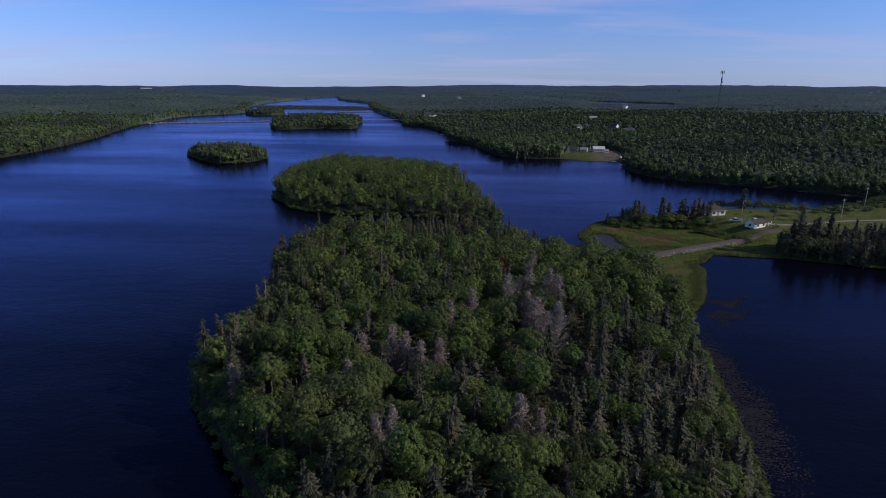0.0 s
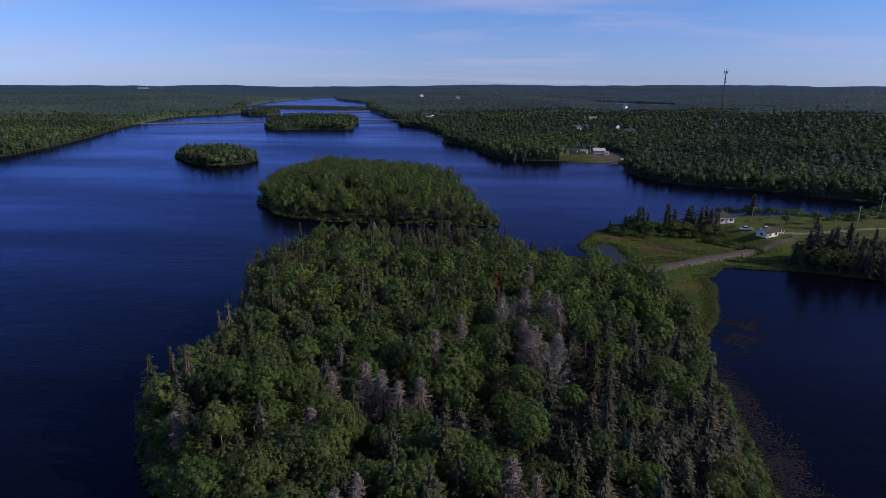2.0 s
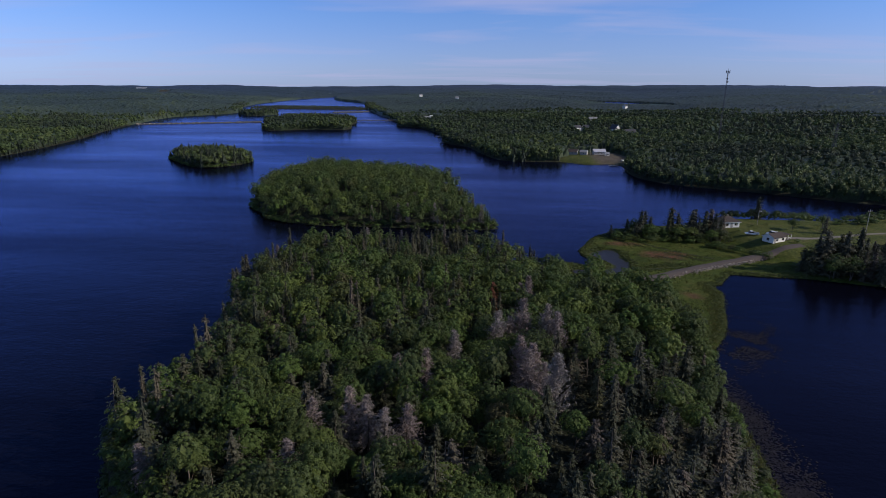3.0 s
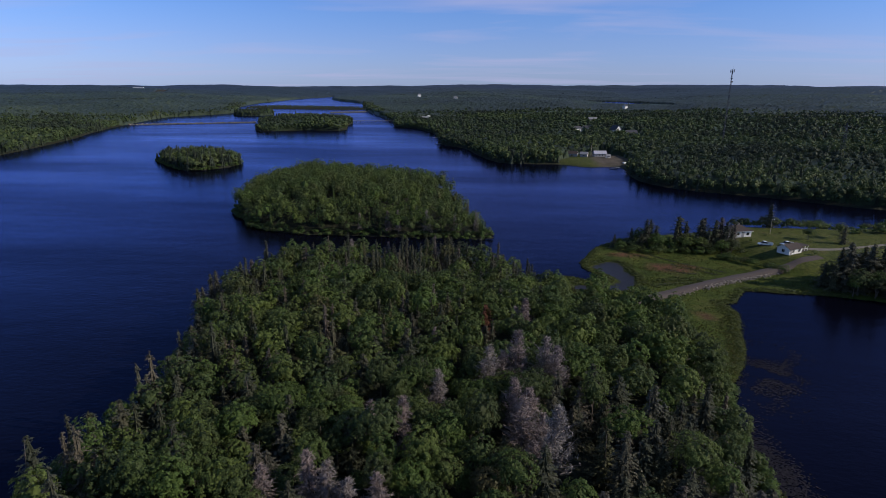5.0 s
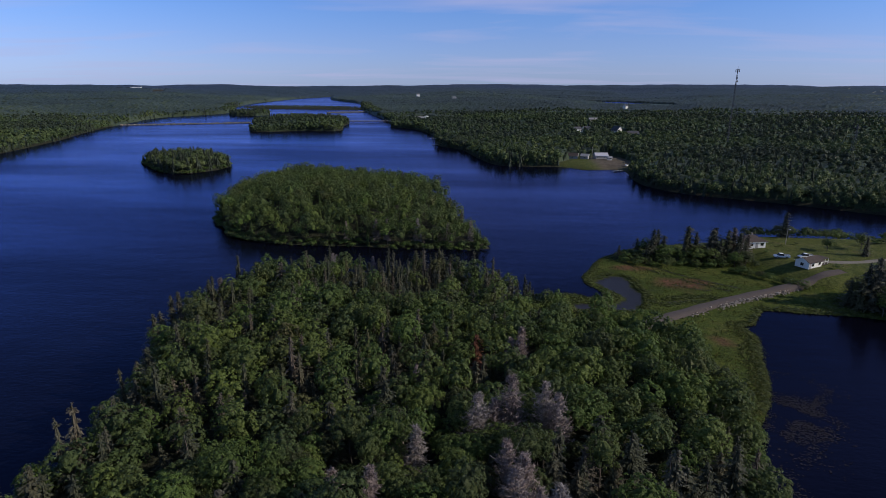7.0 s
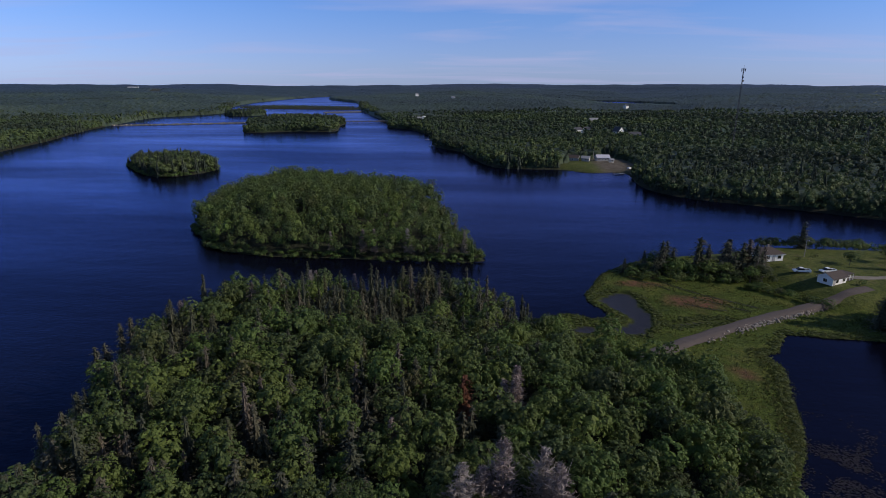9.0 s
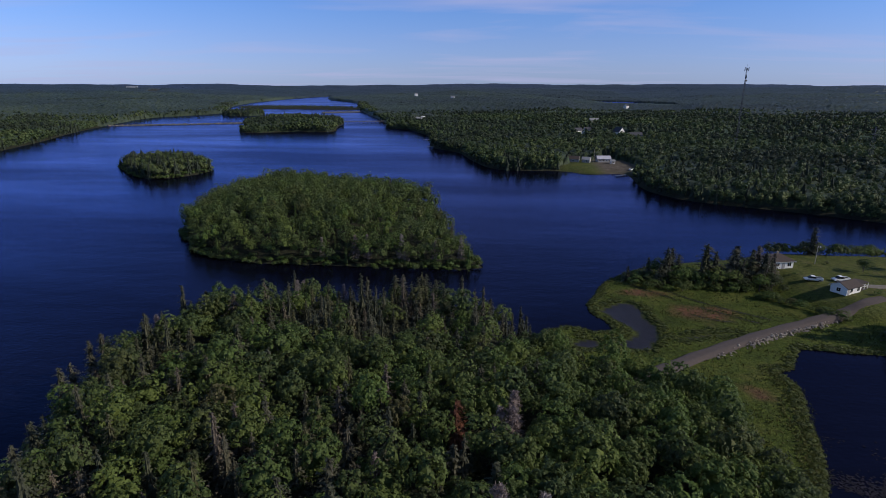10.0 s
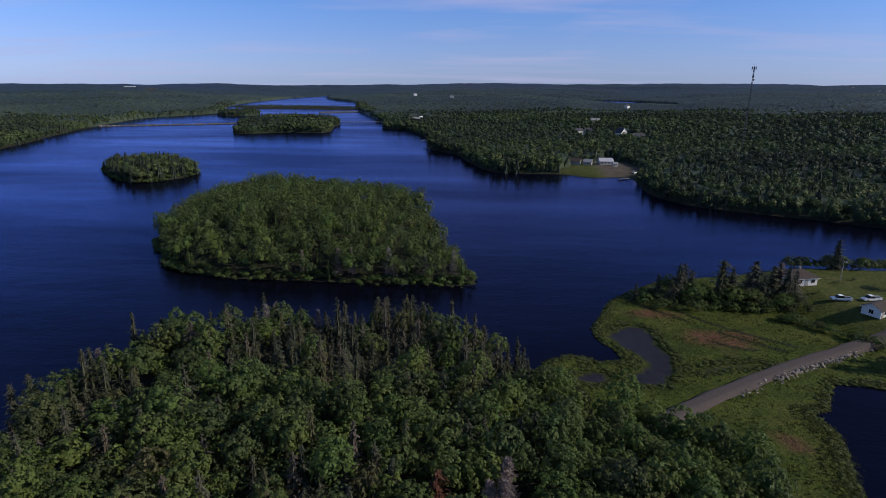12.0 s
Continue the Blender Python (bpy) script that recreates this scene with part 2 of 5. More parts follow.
RIM = plain("alloy", (0.5, 0.5, 0.52), 0.35, 0.9)
RED_LAMP = plain("red_lamp", (0.3, 0.02, 0.02), 0.3)
CLEAR_LAMP = plain("clear_lamp", (0.7, 0.7, 0.72), 0.2)
GLASS, nt, b = mat("window_glass", (0.015, 0.018, 0.022), 0.05)
b.inputs["Specular IOR Level"].default_value = 0.6
PAD, nt, b = mat("lily_pad", (0.1, 0.07, 0.05), 0.9)
b.inputs["Specular IOR Level"].default_value = 0.05
pad_info = nt.nodes.new("ShaderNodeNewGeometry")
nt.links.new(ramp(nt, pad_info.outputs["Random Per Island"], [(0.0, (0.011, 0.011, 0.016)), (0.5, (0.017, 0.016, 0.022)), (0.85, (0.03, 0.026, 0.033)), (1.0, (0.02, 0.021, 0.022))]), b.inputs["Base Color"])

# ---- the lie of land and water ----
def spline(pts, step):
    """A closed smooth line through the corners."""
    p = np.array(pts, float)
    out = []
    for i in range(len(p)):
        a, b_, c, d = p[i - 1], p[i], p[(i + 1) % len(p)], p[(i + 2) % len(p)]
        n = max(1, min(6, int(np.linalg.norm(c - b_) / step)))
        for k in range(n):
            u = k / n
            out.append(0.5 * (2 * b_ + (c - a) * u + (2 * a - 5 * b_ + 4 * c - d) * u * u + (3 * b_ - a - 3 * c + d) * u ** 3))
    return np.array(out)


def signed(poly, q):
    """Distance of points q from a closed line: positive inside."""
    lo, hi = poly.min(0), poly.max(0)
    off = np.hypot(*np.maximum(np.maximum(lo - q, q - hi), 0).T)
    if len(q) > 500 and (off > 60).any():
        out = -off
        near = off <= 60
        if near.any():
            out[near] = signed(poly, q[near])
        return out
    best = np.full(len(q), 1e18)
    inside = np.zeros(len(q), bool)
    for a, b_ in zip(poly, np.roll(poly, -1, 0)):
        e, w = b_ - a, q - a
        u = np.clip(w @ e / max(e @ e, 1e-9), 0, 1)
        best = np.minimum(best, ((w - u[:, None] * e) ** 2).sum(1))
        if a[1] != b_[1]:
            up = (a[1] <= q[:, 1]) != (b_[1] <= q[:, 1])
            inside ^= up & (q[:, 0] < a[0] + (q[:, 1] - a[1]) * e[0] / e[1])
    return np.sqrt(best) * np.where(inside, 1, -1)


shore_west = [(-420, -300), (-400, 100), (-372, 300), (-380, 412), (-394, 487), (-430, 600), (-464, 680), (-493, 760), (-518, 842), (-560, 1002),
              (-536, 1097), (-523, 1208), (-600, 1400), (-660, 1565), (-740, 1911), (-800, 2480), (-785, 2880)]
shore_east = [(-760, 2880), (-613, 2330), (-418, 1923), (-324, 1552), (-268, 1331), (-150, 960), (-126, 838), (-89, 799), (-54, 702), (-42, 600), (-16, 560),
              (-3, 510), (14, 462), (40, 456), (62, 455), (75, 444), (100, 444), (97, 400), (100, 378), (114, 356), (140, 342), (165, 326), (189, 310), (214, 300)]
shore_marsh = [(204, 293), (178, 281), (150, 265), (130, 263), (111, 262), (88, 257), (64, 249), (54, 242), (48, 236), (42, 228), (39, 220), (35.5, 213),
               (35.5, 207), (38.5, 202), (39, 197), (34, 196), (29, 199), (24, 196), (20, 191)]
shore_cape = [(16, 192), (11, 199), (2, 206), (-7, 209), (-16, 204), (-26, 200), (-36, 203), (-48, 195), (-57, 190), (-64, 176), (-63, 162), (-61, 150), (-58, 140),
              (-53, 122), (-52, 110), (-55, 98), (-54, 90), (-46, 80), (-37, 69), (-26, 58), (-5, 42), (20, 40), (34, 50), (40, 66), (43, 79), (46, 96), (47, 110),
              (47, 121), (49, 129), (55, 139), (61, 150), (65, 162), (69, 173), (68, 179)]
shore_bay = [(72, 181), (78, 190), (87, 189), (99, 188), (112, 184), (130, 178), (200, 150), (400, 60), (500, -300)]
LAKE = spline(shore_west + shore_east + shore_marsh + shore_cape + shore_bay, 4.5)
BIG_ISLE = spline([(-109, 276), (-99, 262), (-90, 250), (-77, 243), (-61, 240), (-44, 240), (-25, 239), (-9, 239), (1, 239), (8, 241), (4, 254), (-2, 272), (-8, 290),
                   (-13, 315), (-18, 335), (-30, 348), (-46, 356), (-61, 361), (-83, 372), (-97, 374), (-112, 360), (-117, 338), (-115, 304)], 4.0)
ROUND_ISLE = spline([(-246, 447), (-228, 425), (-212, 408), (-193, 396), (-181, 405), (-174, 425), (-178, 443), (-195, 460), (-215, 468), (-235, 460)], 4.0)
MID_ISLE = spline([(-302, 771), (-280, 732), (-260, 734), (-229, 757), (-180, 757), (-185, 800), (-196, 854), (-208, 930), (-260, 1000), (-330, 960), (-345, 900), (-320, 830)], 20)
FAR_ISLE = spline([(-489, 1124), (-457, 1090), (-427, 1094), (-410, 1130), (-440, 1180), (-480, 1170)], 20)
LONG_ISLE = spline([(-629, 1530), (-558, 1433), (-495, 1411), (-400, 1400), (-300, 1400), (-270, 1450), (-320, 1500), (-450, 1560)], 30)
POND = spline([(38, 209), (41, 212), (44, 215), (47, 215), (49, 212), (49, 205), (50, 199), (48, 192), (45, 187.5), (39, 187.5), (38, 190), (43, 194), (43, 199), (40, 204)], 1.5)
POOL = spline([(28, 188.5), (31, 191.5), (35, 190.5), (35, 188), (31, 186.5)], 1.5)
RILL = spline([(54, 192.6), (60, 194.8), (69, 197.2), (68, 198), (60, 196.2), (53, 194)], 2)
TARN = spline([(380, 2300), (400, 1950), (480, 1850), (560, 1800), (590, 2000), (500, 2300)], 60)
CAPE_WOOD = spline([(-80, 20), (30, 30), (35, 60), (38.5, 80), (42, 100), (46, 122), (50, 137), (50, 150), (47, 159), (39, 166), (30, 173), (22, 182), (16, 190), (8, 212), (-80, 222)], 8)
YARD = spline([(92, 232), (88, 245), (100, 258), (130, 258), (160, 262), (200, 285), (230, 270), (200, 225), (150, 215), (125, 214), (110, 208), (100, 209)], 5)
BEACH = spline([(58, 462), (68, 478), (80, 496), (108, 500), (113, 452), (104, 444), (75, 446), (62, 454)], 6)


def wobble(q, scale, seed=0.0):
    """Smooth noise over the plan, -1 to 1."""
    x, y = q[:, 0] / scale + seed, q[:, 1] / scale - seed
    return (np.sin(x * 1.3 + 1.7 * np.sin(y * 0.9 + seed)) + np.sin(y * 1.7 - 1.3 * np.sin(x * 1.1)) + np.sin((x + y) * 2.3 + seed) * 0.6 + np.sin((x - y) * 3.1) * 0.4) / 3.0


def inland(q):
    """Metres from the shore: positive on land."""
    d = -signed(LAKE, q)
    for isle in (BIG_ISLE, ROUND_ISLE, MID_ISLE, FAR_ISLE, LONG_ISLE):
        d = np.maximum(d, signed(isle, q))
    for hole in (POND, POOL, RILL, TARN):
        d = np.minimum(d, -signed(hole, q))
    return d + 0.7 * wobble(q, 2.3) * np.clip(np.abs(d), 0, 1)


def step(x, a, b_):
    u = np.clip((x - a) / (b_ - a), 0, 1)
    return u * u * (3 - 2 * u)


def height(q, d=None):
    d = inland(q) if d is None else d
    r = np.hypot(q[:, 0], q[:, 1])
    wet = np.minimum(d, 0)
    low = 0.35 * np.tanh(np.maximum(d, 0) / 1.5)
    cape = (4.4 - 1.6 * step(q[:, 1], 140, 175)) * np.tanh(np.maximum(signed(CAPE_WOOD, q), 0) / 18)
    yard = 3.0 * step(signed(YARD, q), -6, 8)
    far = step(q[:, 1], 222, 300) + step(q[:, 0], 150, 230) * step(q[:, 1], 100, 160)
    bank = np.clip(far, 0, 1) * (2.2 * np.tanh(np.maximum(d, 0) / 9) + 7 * step(d, 20, 260) * (1 + 0.6 * wobble(q, 170)))
    rise = 43 - 18 * step(q[:, 0], 300, -900)
    hills = step(d, 60, 700) * (8 * step(r, 500, 1800) * (1 + 1.3 * wobble(q, 420, 2)) + rise * step(r, 1700, 4700) * (1 + 0.16 * wobble(q, 900, 5)))
    dale = 1 - 0.95 * step(np.abs(np.degrees(np.arctan2(q[:, 0], q[:, 1])) - 13.5), 6, 3) * step(r, 2900, 2300) * step(r, 1000, 1300)
    hills, bank = hills * dale, bank * dale
    knoll = 3.8 * step(signed(BIG_ISLE, q), 0, 34) + 3.0 * step(signed(MID_ISLE, q), 0, 60) + 1.0 * step(signed(ROUND_ISLE, q), 0, 20)
    flat = np.maximum(np.maximum(signed(POND, q), signed(POOL, q)), signed(RILL, q)) > 0
    return np.where(d > 0, low + knoll + cape + yard + bank + hills, np.where(flat, 0.04 - 0.03 * np.tanh(-wet), np.maximum(0.35 * wet, -4.0) - 0.02))


def joined(name, verts, faces, materials, slots=None, floats=None, parent=None, smooth=False):
    """One mesh from arrays of corners and of triangles or quads."""
    me = bpy.data.meshes.new(name)
    me.vertices.add(len(verts))
    me.vertices.foreach_set("co", np.asarray(verts, np.float32).ravel())
    k = faces.shape[1]
    me.loops.add(faces.size)
    me.loops.foreach_set("vertex_index", np.asarray(faces, np.int32).ravel())
    me.polygons.add(len(faces))
    me.polygons.foreach_set("loop_start", np.arange(0, faces.size, k, dtype=np.int32))
    for m in materials:
        me.materials.append(m)
    if slots is not None:
        me.polygons.foreach_set("material_index", np.asarray(slots, np.int32))
    me.polygons.foreach_set("use_smooth", np.full(len(faces), smooth))
    for key, v in (floats or {}).items():
        me.attributes.new(key, "FLOAT", "POINT").data.foreach_set("value", np.asarray(v, np.float32))
    me.update(calc_edges=True)
    ob = new(name, me)
    if parent:
        ob.parent = parent
    return ob


# ground: rings round the start, close together where the camera sees them near
angles = np.radians(np.r_[np.linspace(-62, 58, 280, endpoint=False), np.linspace(58, 298, 48, endpoint=False)])
rings = np.r_[np.arange(20, 58, 4), np.arange(58, 100, 1.4), np.arange(100, 285, 1.05), 285 * 1.0205 ** np.arange(0, 141)]
rings[-1] = 4950
ga, gr = np.meshgrid(angles, rings)
plan = np.stack([np.sin(ga) * gr, np.cos(ga) * gr], -1).reshape(-1, 2)
gd = inland(plan)
gz = height(plan, gd)
nr, na = len(rings), len(angles)
i, j = np.meshgrid(np.arange(nr - 1), np.arange(na), indexing="ij")
quads = np.stack([i * na + j, i * na + (j + 1) % na, (i + 1) * na + (j + 1) % na, (i + 1) * na + j], -1).reshape(-1, 4)[:, ::-1]
near = step(plan[:, 1], 285, 262) * step(plan[:, 1], 100, 120)
grassy = np.clip(near * step(plan[:, 0], 12, 16) * step(-signed(CAPE_WOOD, plan), -1.5, 1.5) * step(220 - plan[:, 0], 0, 30), 0, 1)
rusty = grassy * np.clip(3.4 * np.exp(-(((plan[:, 0] - 53) / 6) ** 2 + ((plan[:, 1] - 222) / 2.5) ** 2)) + 3.2 * np.exp(-(((plan[:, 0] - 64) / 8) ** 2 + ((plan[:, 1] - 209) / 4) ** 2))
                         + 0.5 * wobble(plan, 3.0) + 0.35 * wobble(plan, 9.0, 3) - 0.5 + 1.5 * np.exp(-(((plan[:, 0] - 60) / 3) ** 2 + ((plan[:, 1] - 170) / 4) ** 2)), 0, 1)
sandy = step(signed(BEACH, plan), -4, 4) * step(plan[:, 0], 80, 90)
for a, b_ in (((-1300, 1200), (-1185, 1430)), ((-1185, 1430), (-1180, 1660)), ((-1180, 1660), (-1040, 1780)), ((-1350, 2350), (-1500, 2640)), ((-1500, 2640), (-1650, 3100))):
    a, e = np.array(a, float), np.subtract(b_, a)
    u = np.clip((plan - a) @ e / (e @ e), 0, 1)
    sandy = np.maximum(sandy, 0.4 * step(np.linalg.norm(plan - a - u[:, None] * e, axis=1), 60, 20))
ground = joined("ground", np.c_[plan, gz], quads, [GROUND], floats={"grass": grassy, "rusty": rusty, "sandy": sandy, "lawn": np.maximum(step(signed(YARD, plan), -1.5, 1.5), step(signed(BEACH, plan), -4, 4)), "bed": step(gd, -0.05, -0.6) * step(gr.ravel(), 420, 330)}, smooth=True)
tagged(ground, "low forest ground with marsh, lawn and lake bed", "ground", kind="structure")

bm = bmesh.new()
bmesh.ops.create_circle(bm, cap_ends=True, radius=4940, segments=96)
me = bpy.data.meshes.new("water")
bm.to_mesh(me)
me.materials.append(WATER)
tagged(new("water", me), "dark blue rippled lake water reflecting the sky", "lake", kind="structure")


# ---- trees ----
def cards(centres, ways, ups, wide, long):
    """Three-cornered leaves at centres, facing ways."""
    ways = ways / np.linalg.norm(ways, axis=1, keepdims=True)
    side = np.cross(ups, ways)
    side /= np.linalg.norm(side, axis=1, keepdims=True) + 1e-9
    up = np.cross(ways, side)
    w, l = (np.broadcast_to(v, len(centres))[:, None] / 2 for v in (wide, long))
    v = np.stack([centres - side * w - up * l * 0.7, centres + side * w - up * l * 0.7, centres + up * l], 1).reshape(-1, 3)
    return v, np.arange(len(v)).reshape(-1, 3)


def unit(rng, n):
    v = rng.normal(size=(n, 3))
    return v / np.linalg.norm(v, axis=1, keepdims=True)


def ball(sub):
    bm = bmesh.new()
    bmesh.ops.create_icosphere(bm, subdivisions=sub, radius=1)
    bm.verts.ensure_lookup_table()
    out = np.array([v.co for v in bm.verts]), np.array([[v.index for v in f.verts] for f in bm.faces])
    bm.free()
    return out


BALLS = {k: ball(k) for k in (1, 2)}


def broad_crown(rng, sub, lobes, leaves, size, tall=8.5, wide=2.7, low=0.58, floor=-0.5):
    """Leaves over a billowing crown with hollows between its clumps, round a close inner mass."""
    n = unit(rng, lobes)
    n[:, 2] = np.abs(n[:, 2]) * 1.2 - 0.35
    n /= np.linalg.norm(n, axis=1, keepdims=True)
    swell = rng.uniform(0.6, 1.15, lobes)
    shape = (wide * rng.uniform(0.85, 1.15), wide * rng.uniform(0.85, 1.15), 0.42 * tall)

    def reach(d):
        return 0.64 + 0.44 * (np.exp(0.5 * lobes * (d @ n.T - 1)) * swell).max(1)

    bv, bf = BALLS[sub]
    inner = 0.8 if leaves else 1.0
    v = bv * (inner * reach(bv) + rng.uniform(-0.09, 0.09, len(bv)))[:, None] * shape + (0, 0, low * tall)
    f = bf[bv[bf][:, :, 2].mean(1) > floor]
    used, f = np.unique(f, return_inverse=True)
    v, f = v[used], f.reshape(-1, 3)
    if not leaves:
        return v, f
    d = unit(rng, leaves * 2)
    d = d[d[:, 2] > floor + 0.1][:leaves]
    m = len(d)
    p = d * (reach(d) * rng.uniform(0.8, 1.14, m))[:, None] * shape + (0, 0, low * tall) + rng.normal(0, 0.075 * wide, (m, 3))
    near = n[(d @ n.T).argmax(1)]
    return merge((v, f), cards(p, 1.6 * d - 0.6 * near + 0.6 * unit(rng, m), unit(rng, m), size * rng.uniform(0.6, 1.3, m), size * rng.uniform(0.8, 1.6, m)))


def clump_crown(rng, clumps, leaves, size, tall=8.5, wide=2.7, low=0.62, floor=-0.4, sub=2):
    """A broadleaf crown: many small rounded clumps of leaves over an uneven dome, round a close inner mass."""
    lobes = int(rng.integers(7, 12))
    n = unit(rng, lobes)
    n[:, 2] = np.abs(n[:, 2]) * 1.2 - 0.3
    n /= np.linalg.norm(n, axis=1, keepdims=True)
    swell = rng.uniform(0.5, 1.15, lobes)
    shape = np.array((wide * rng.uniform(0.85, 1.15), wide * rng.uniform(0.85, 1.15), 0.34 * tall))

    def reach(d):
        return 0.62 + 0.42 * (np.exp(4.5 * (d @ n.T - 1)) * swell).max(1)

    bv, bf = BALLS[sub]
    v = bv * (0.56 * reach(bv) + rng.uniform(-0.08, 0.08, len(bv)))[:, None] * shape + (0, 0, low * tall)
    f = bf[bv[bf][:, :, 2].mean(1) > floor]
    used, f = np.unique(f, return_inverse=True)
    v, f = v[used], f.reshape(-1, 3)
    k = np.arange(int(clumps * 1.6)) + 0.5
    zz, turn = 1 - 2 * k / len(k), k * 2.39996
    d = np.c_[np.cos(turn) * np.sqrt(1 - zz ** 2), np.sin(turn) * np.sqrt(1 - zz ** 2), zz] + rng.normal(0, 0.16, (len(k), 3))
    d /= np.linalg.norm(d, axis=1, keepdims=True)
    d = d[d[:, 2] > floor][:clumps]
    m = len(d)
    centre = d * (reach(d) * rng.uniform(0.8, 1.06, m))[:, None] * shape + (0, 0, low * tall)
    face = d / shape
    face /= np.linalg.norm(face, axis=1, keepdims=True)
    rc = wide * math.sqrt(4.6 / max(clumps, 1)) * rng.uniform(0.7, 1.15, m)
    c, w, r = (np.repeat(x, leaves, 0) for x in (centre, face, rc))
    total = len(c)
    u = 0.85 * unit(rng, total) + 0.75 * w + (0, 0, 0.4)
    u /= np.linalg.norm(u, axis=1, keepdims=True)
    p = c + u * (r * rng.uniform(0.7, 1.08, total))[:, None]
    return merge((v, f), cards(p, u + 0.25 * unit(rng, total), unit(rng, total), size * rng.uniform(0.6, 1.3, total), size * rng.uniform(0.8, 1.5, total)))


def fuzzy_crown(rng, leaves, size, tall, wide, low=0.6):
    """A far broadleaf crown: loose sprays of leaves over a small uneven core."""
    shape = np.array((wide * rng.uniform(0.8, 1.2), wide * rng.uniform(0.8, 1.2), 0.32 * tall))
    n = unit(rng, 5)
    n[:, 2] = np.abs(n[:, 2])
    swell = rng.uniform(0.5, 1.1, 5)

    def reach(d):
        return 0.68 + 0.36 * (np.exp(4.0 * (d @ n.T - 1)) * swell).max(1)

    bv, bf = BALLS[1]
    core = bv * (0.66 * reach(bv))[:, None] * shape + (0, 0, low * tall)
    d = unit(rng, leaves * 3) + (0, 0, 0.25)
    d /= np.linalg.norm(d, axis=1, keepdims=True)
    d = d[d[:, 2] > -0.45][:leaves]
    m = len(d)
    p = d * (reach(d) * rng.uniform(0.72, 1.08, m))[:, None] * shape + (0, 0, low * tall)
    return merge((core, bf), cards(p, d + 0.55 * unit(rng, m) + (0, 0, 0.25), unit(rng, m), size * rng.uniform(0.7, 1.2, m), size * rng.uniform(0.7, 1.3, m)))


def spruce_crown(rng, layers, points, leaves, size, tall=11.0, wide=2.0, base=0.06, droop=0.45):
    """Boughs in ragged whorls round the stem, each hung with sprays of needles; far ones are tiers alone."""
    vs, fs = [], []
    m = 2 * points
    for k in range(layers):
        u = k / layers
        z = (base + (1 - base) * u) * tall
        reach = (wide * (1 - u) ** 0.85 + 0.12) * (0.42 if leaves > 200 else 0.8)
        step_up = (1 - base) * tall / layers * 1.75
        a = np.arange(m) * 2 * np.pi / m + rng.uniform(0, 6)
        r = reach * np.where(np.arange(m) % 2, rng.uniform(0.42, 0.65, m), rng.uniform(0.75, 1.15, m))
        ring = np.c_[np.cos(a) * r, np.sin(a) * r, z - droop * 0.5 * r + rng.uniform(-0.08, 0.08, m) * reach]
        n = len(vs) * (m + 1)
        vs.append(np.r_[ring, [[0, 0, min(z + step_up, tall)]]])
        fs.append(np.stack([np.arange(m), (np.arange(m) + 1) % m, np.full(m, m)], -1) + n)
    v, f = np.concatenate(vs), np.concatenate(fs)
    if not leaves:
        return v, f
    sprays = 9 if leaves > 200 else 4
    boughs = max(2, leaves // sprays)
    h = base + (0.985 - base) * rng.uniform(0, 1, boughs) ** 1.15
    turn = rng.uniform(0, 2 * np.pi, boughs)
    lop = 1 + 0.22 * np.sin(turn + rng.uniform(0, 6)) + 0.15 * np.sin(h * 14 + rng.uniform(0, 6))
    long = (wide * (1 - h) ** 0.75 * lop + 0.15) * rng.uniform(0.45, 1.15, boughs)
    h, turn, long = (np.repeat(x, sprays) for x in (h, turn, long))
    n = len(h)
    al = np.tile(np.linspace(0.3, 1.0, sprays), boughs) + rng.uniform(-0.05, 0.05, n)
    out = np.c_[np.cos(turn), np.sin(turn), np.zeros(n)]
    side = np.c_[-np.sin(turn), np.cos(turn), np.zeros(n)] * (rng.uniform(-1, 1, n) * 0.26 * long * (1.15 - al))[:, None]
    p = out * (long * al)[:, None] + side
    p[:, 2] = h * tall + 0.12 * long * al - droop * 0.55 * long * al ** 2 + rng.normal(0, 0.05, n)
    way = np.c_[np.zeros((n, 2)), np.ones(n)] + 0.55 * out + 0.55 * unit(rng, n)
    s = size * (0.65 + 0.5 * (1 - h))
    return merge((v, f), cards(p, way, out + 1.6 * side / (np.linalg.norm(side, axis=1, keepdims=True) + 0.2) + (0, 0, -droop * 0.6), s * rng.uniform(0.7, 1.1, n), s * rng.uniform(0.9, 1.6, n)))


def tube(pts, radii, sides=5):
    """A tapered stem along points."""
    pts = np.array(pts, float)
    a = 2 * np.pi * np.arange(sides) / sides
    ring = np.c_[np.cos(a), np.sin(a), np.zeros(sides)]
    v = np.concatenate([p + r * ring for p, r in zip(pts, radii)])
    f = []
    for i in range(len(pts) - 1):
        for k in range(sides):
            p, q_, r, t_ = i * sides + k, i * sides + (k + 1) % sides, (i + 1) * sides + (k + 1) % sides, (i + 1) * sides + k
            f += [[p, q_, r], [p, r, t_]]
    return v, np.array(f)


def merge(*parts):
    vs, fs, n = [], [], 0
    for v, f in parts:
        vs.append(v)
        fs.append(f + n)
        n += len(v)
    return np.concatenate(vs), np.concatenate(fs)


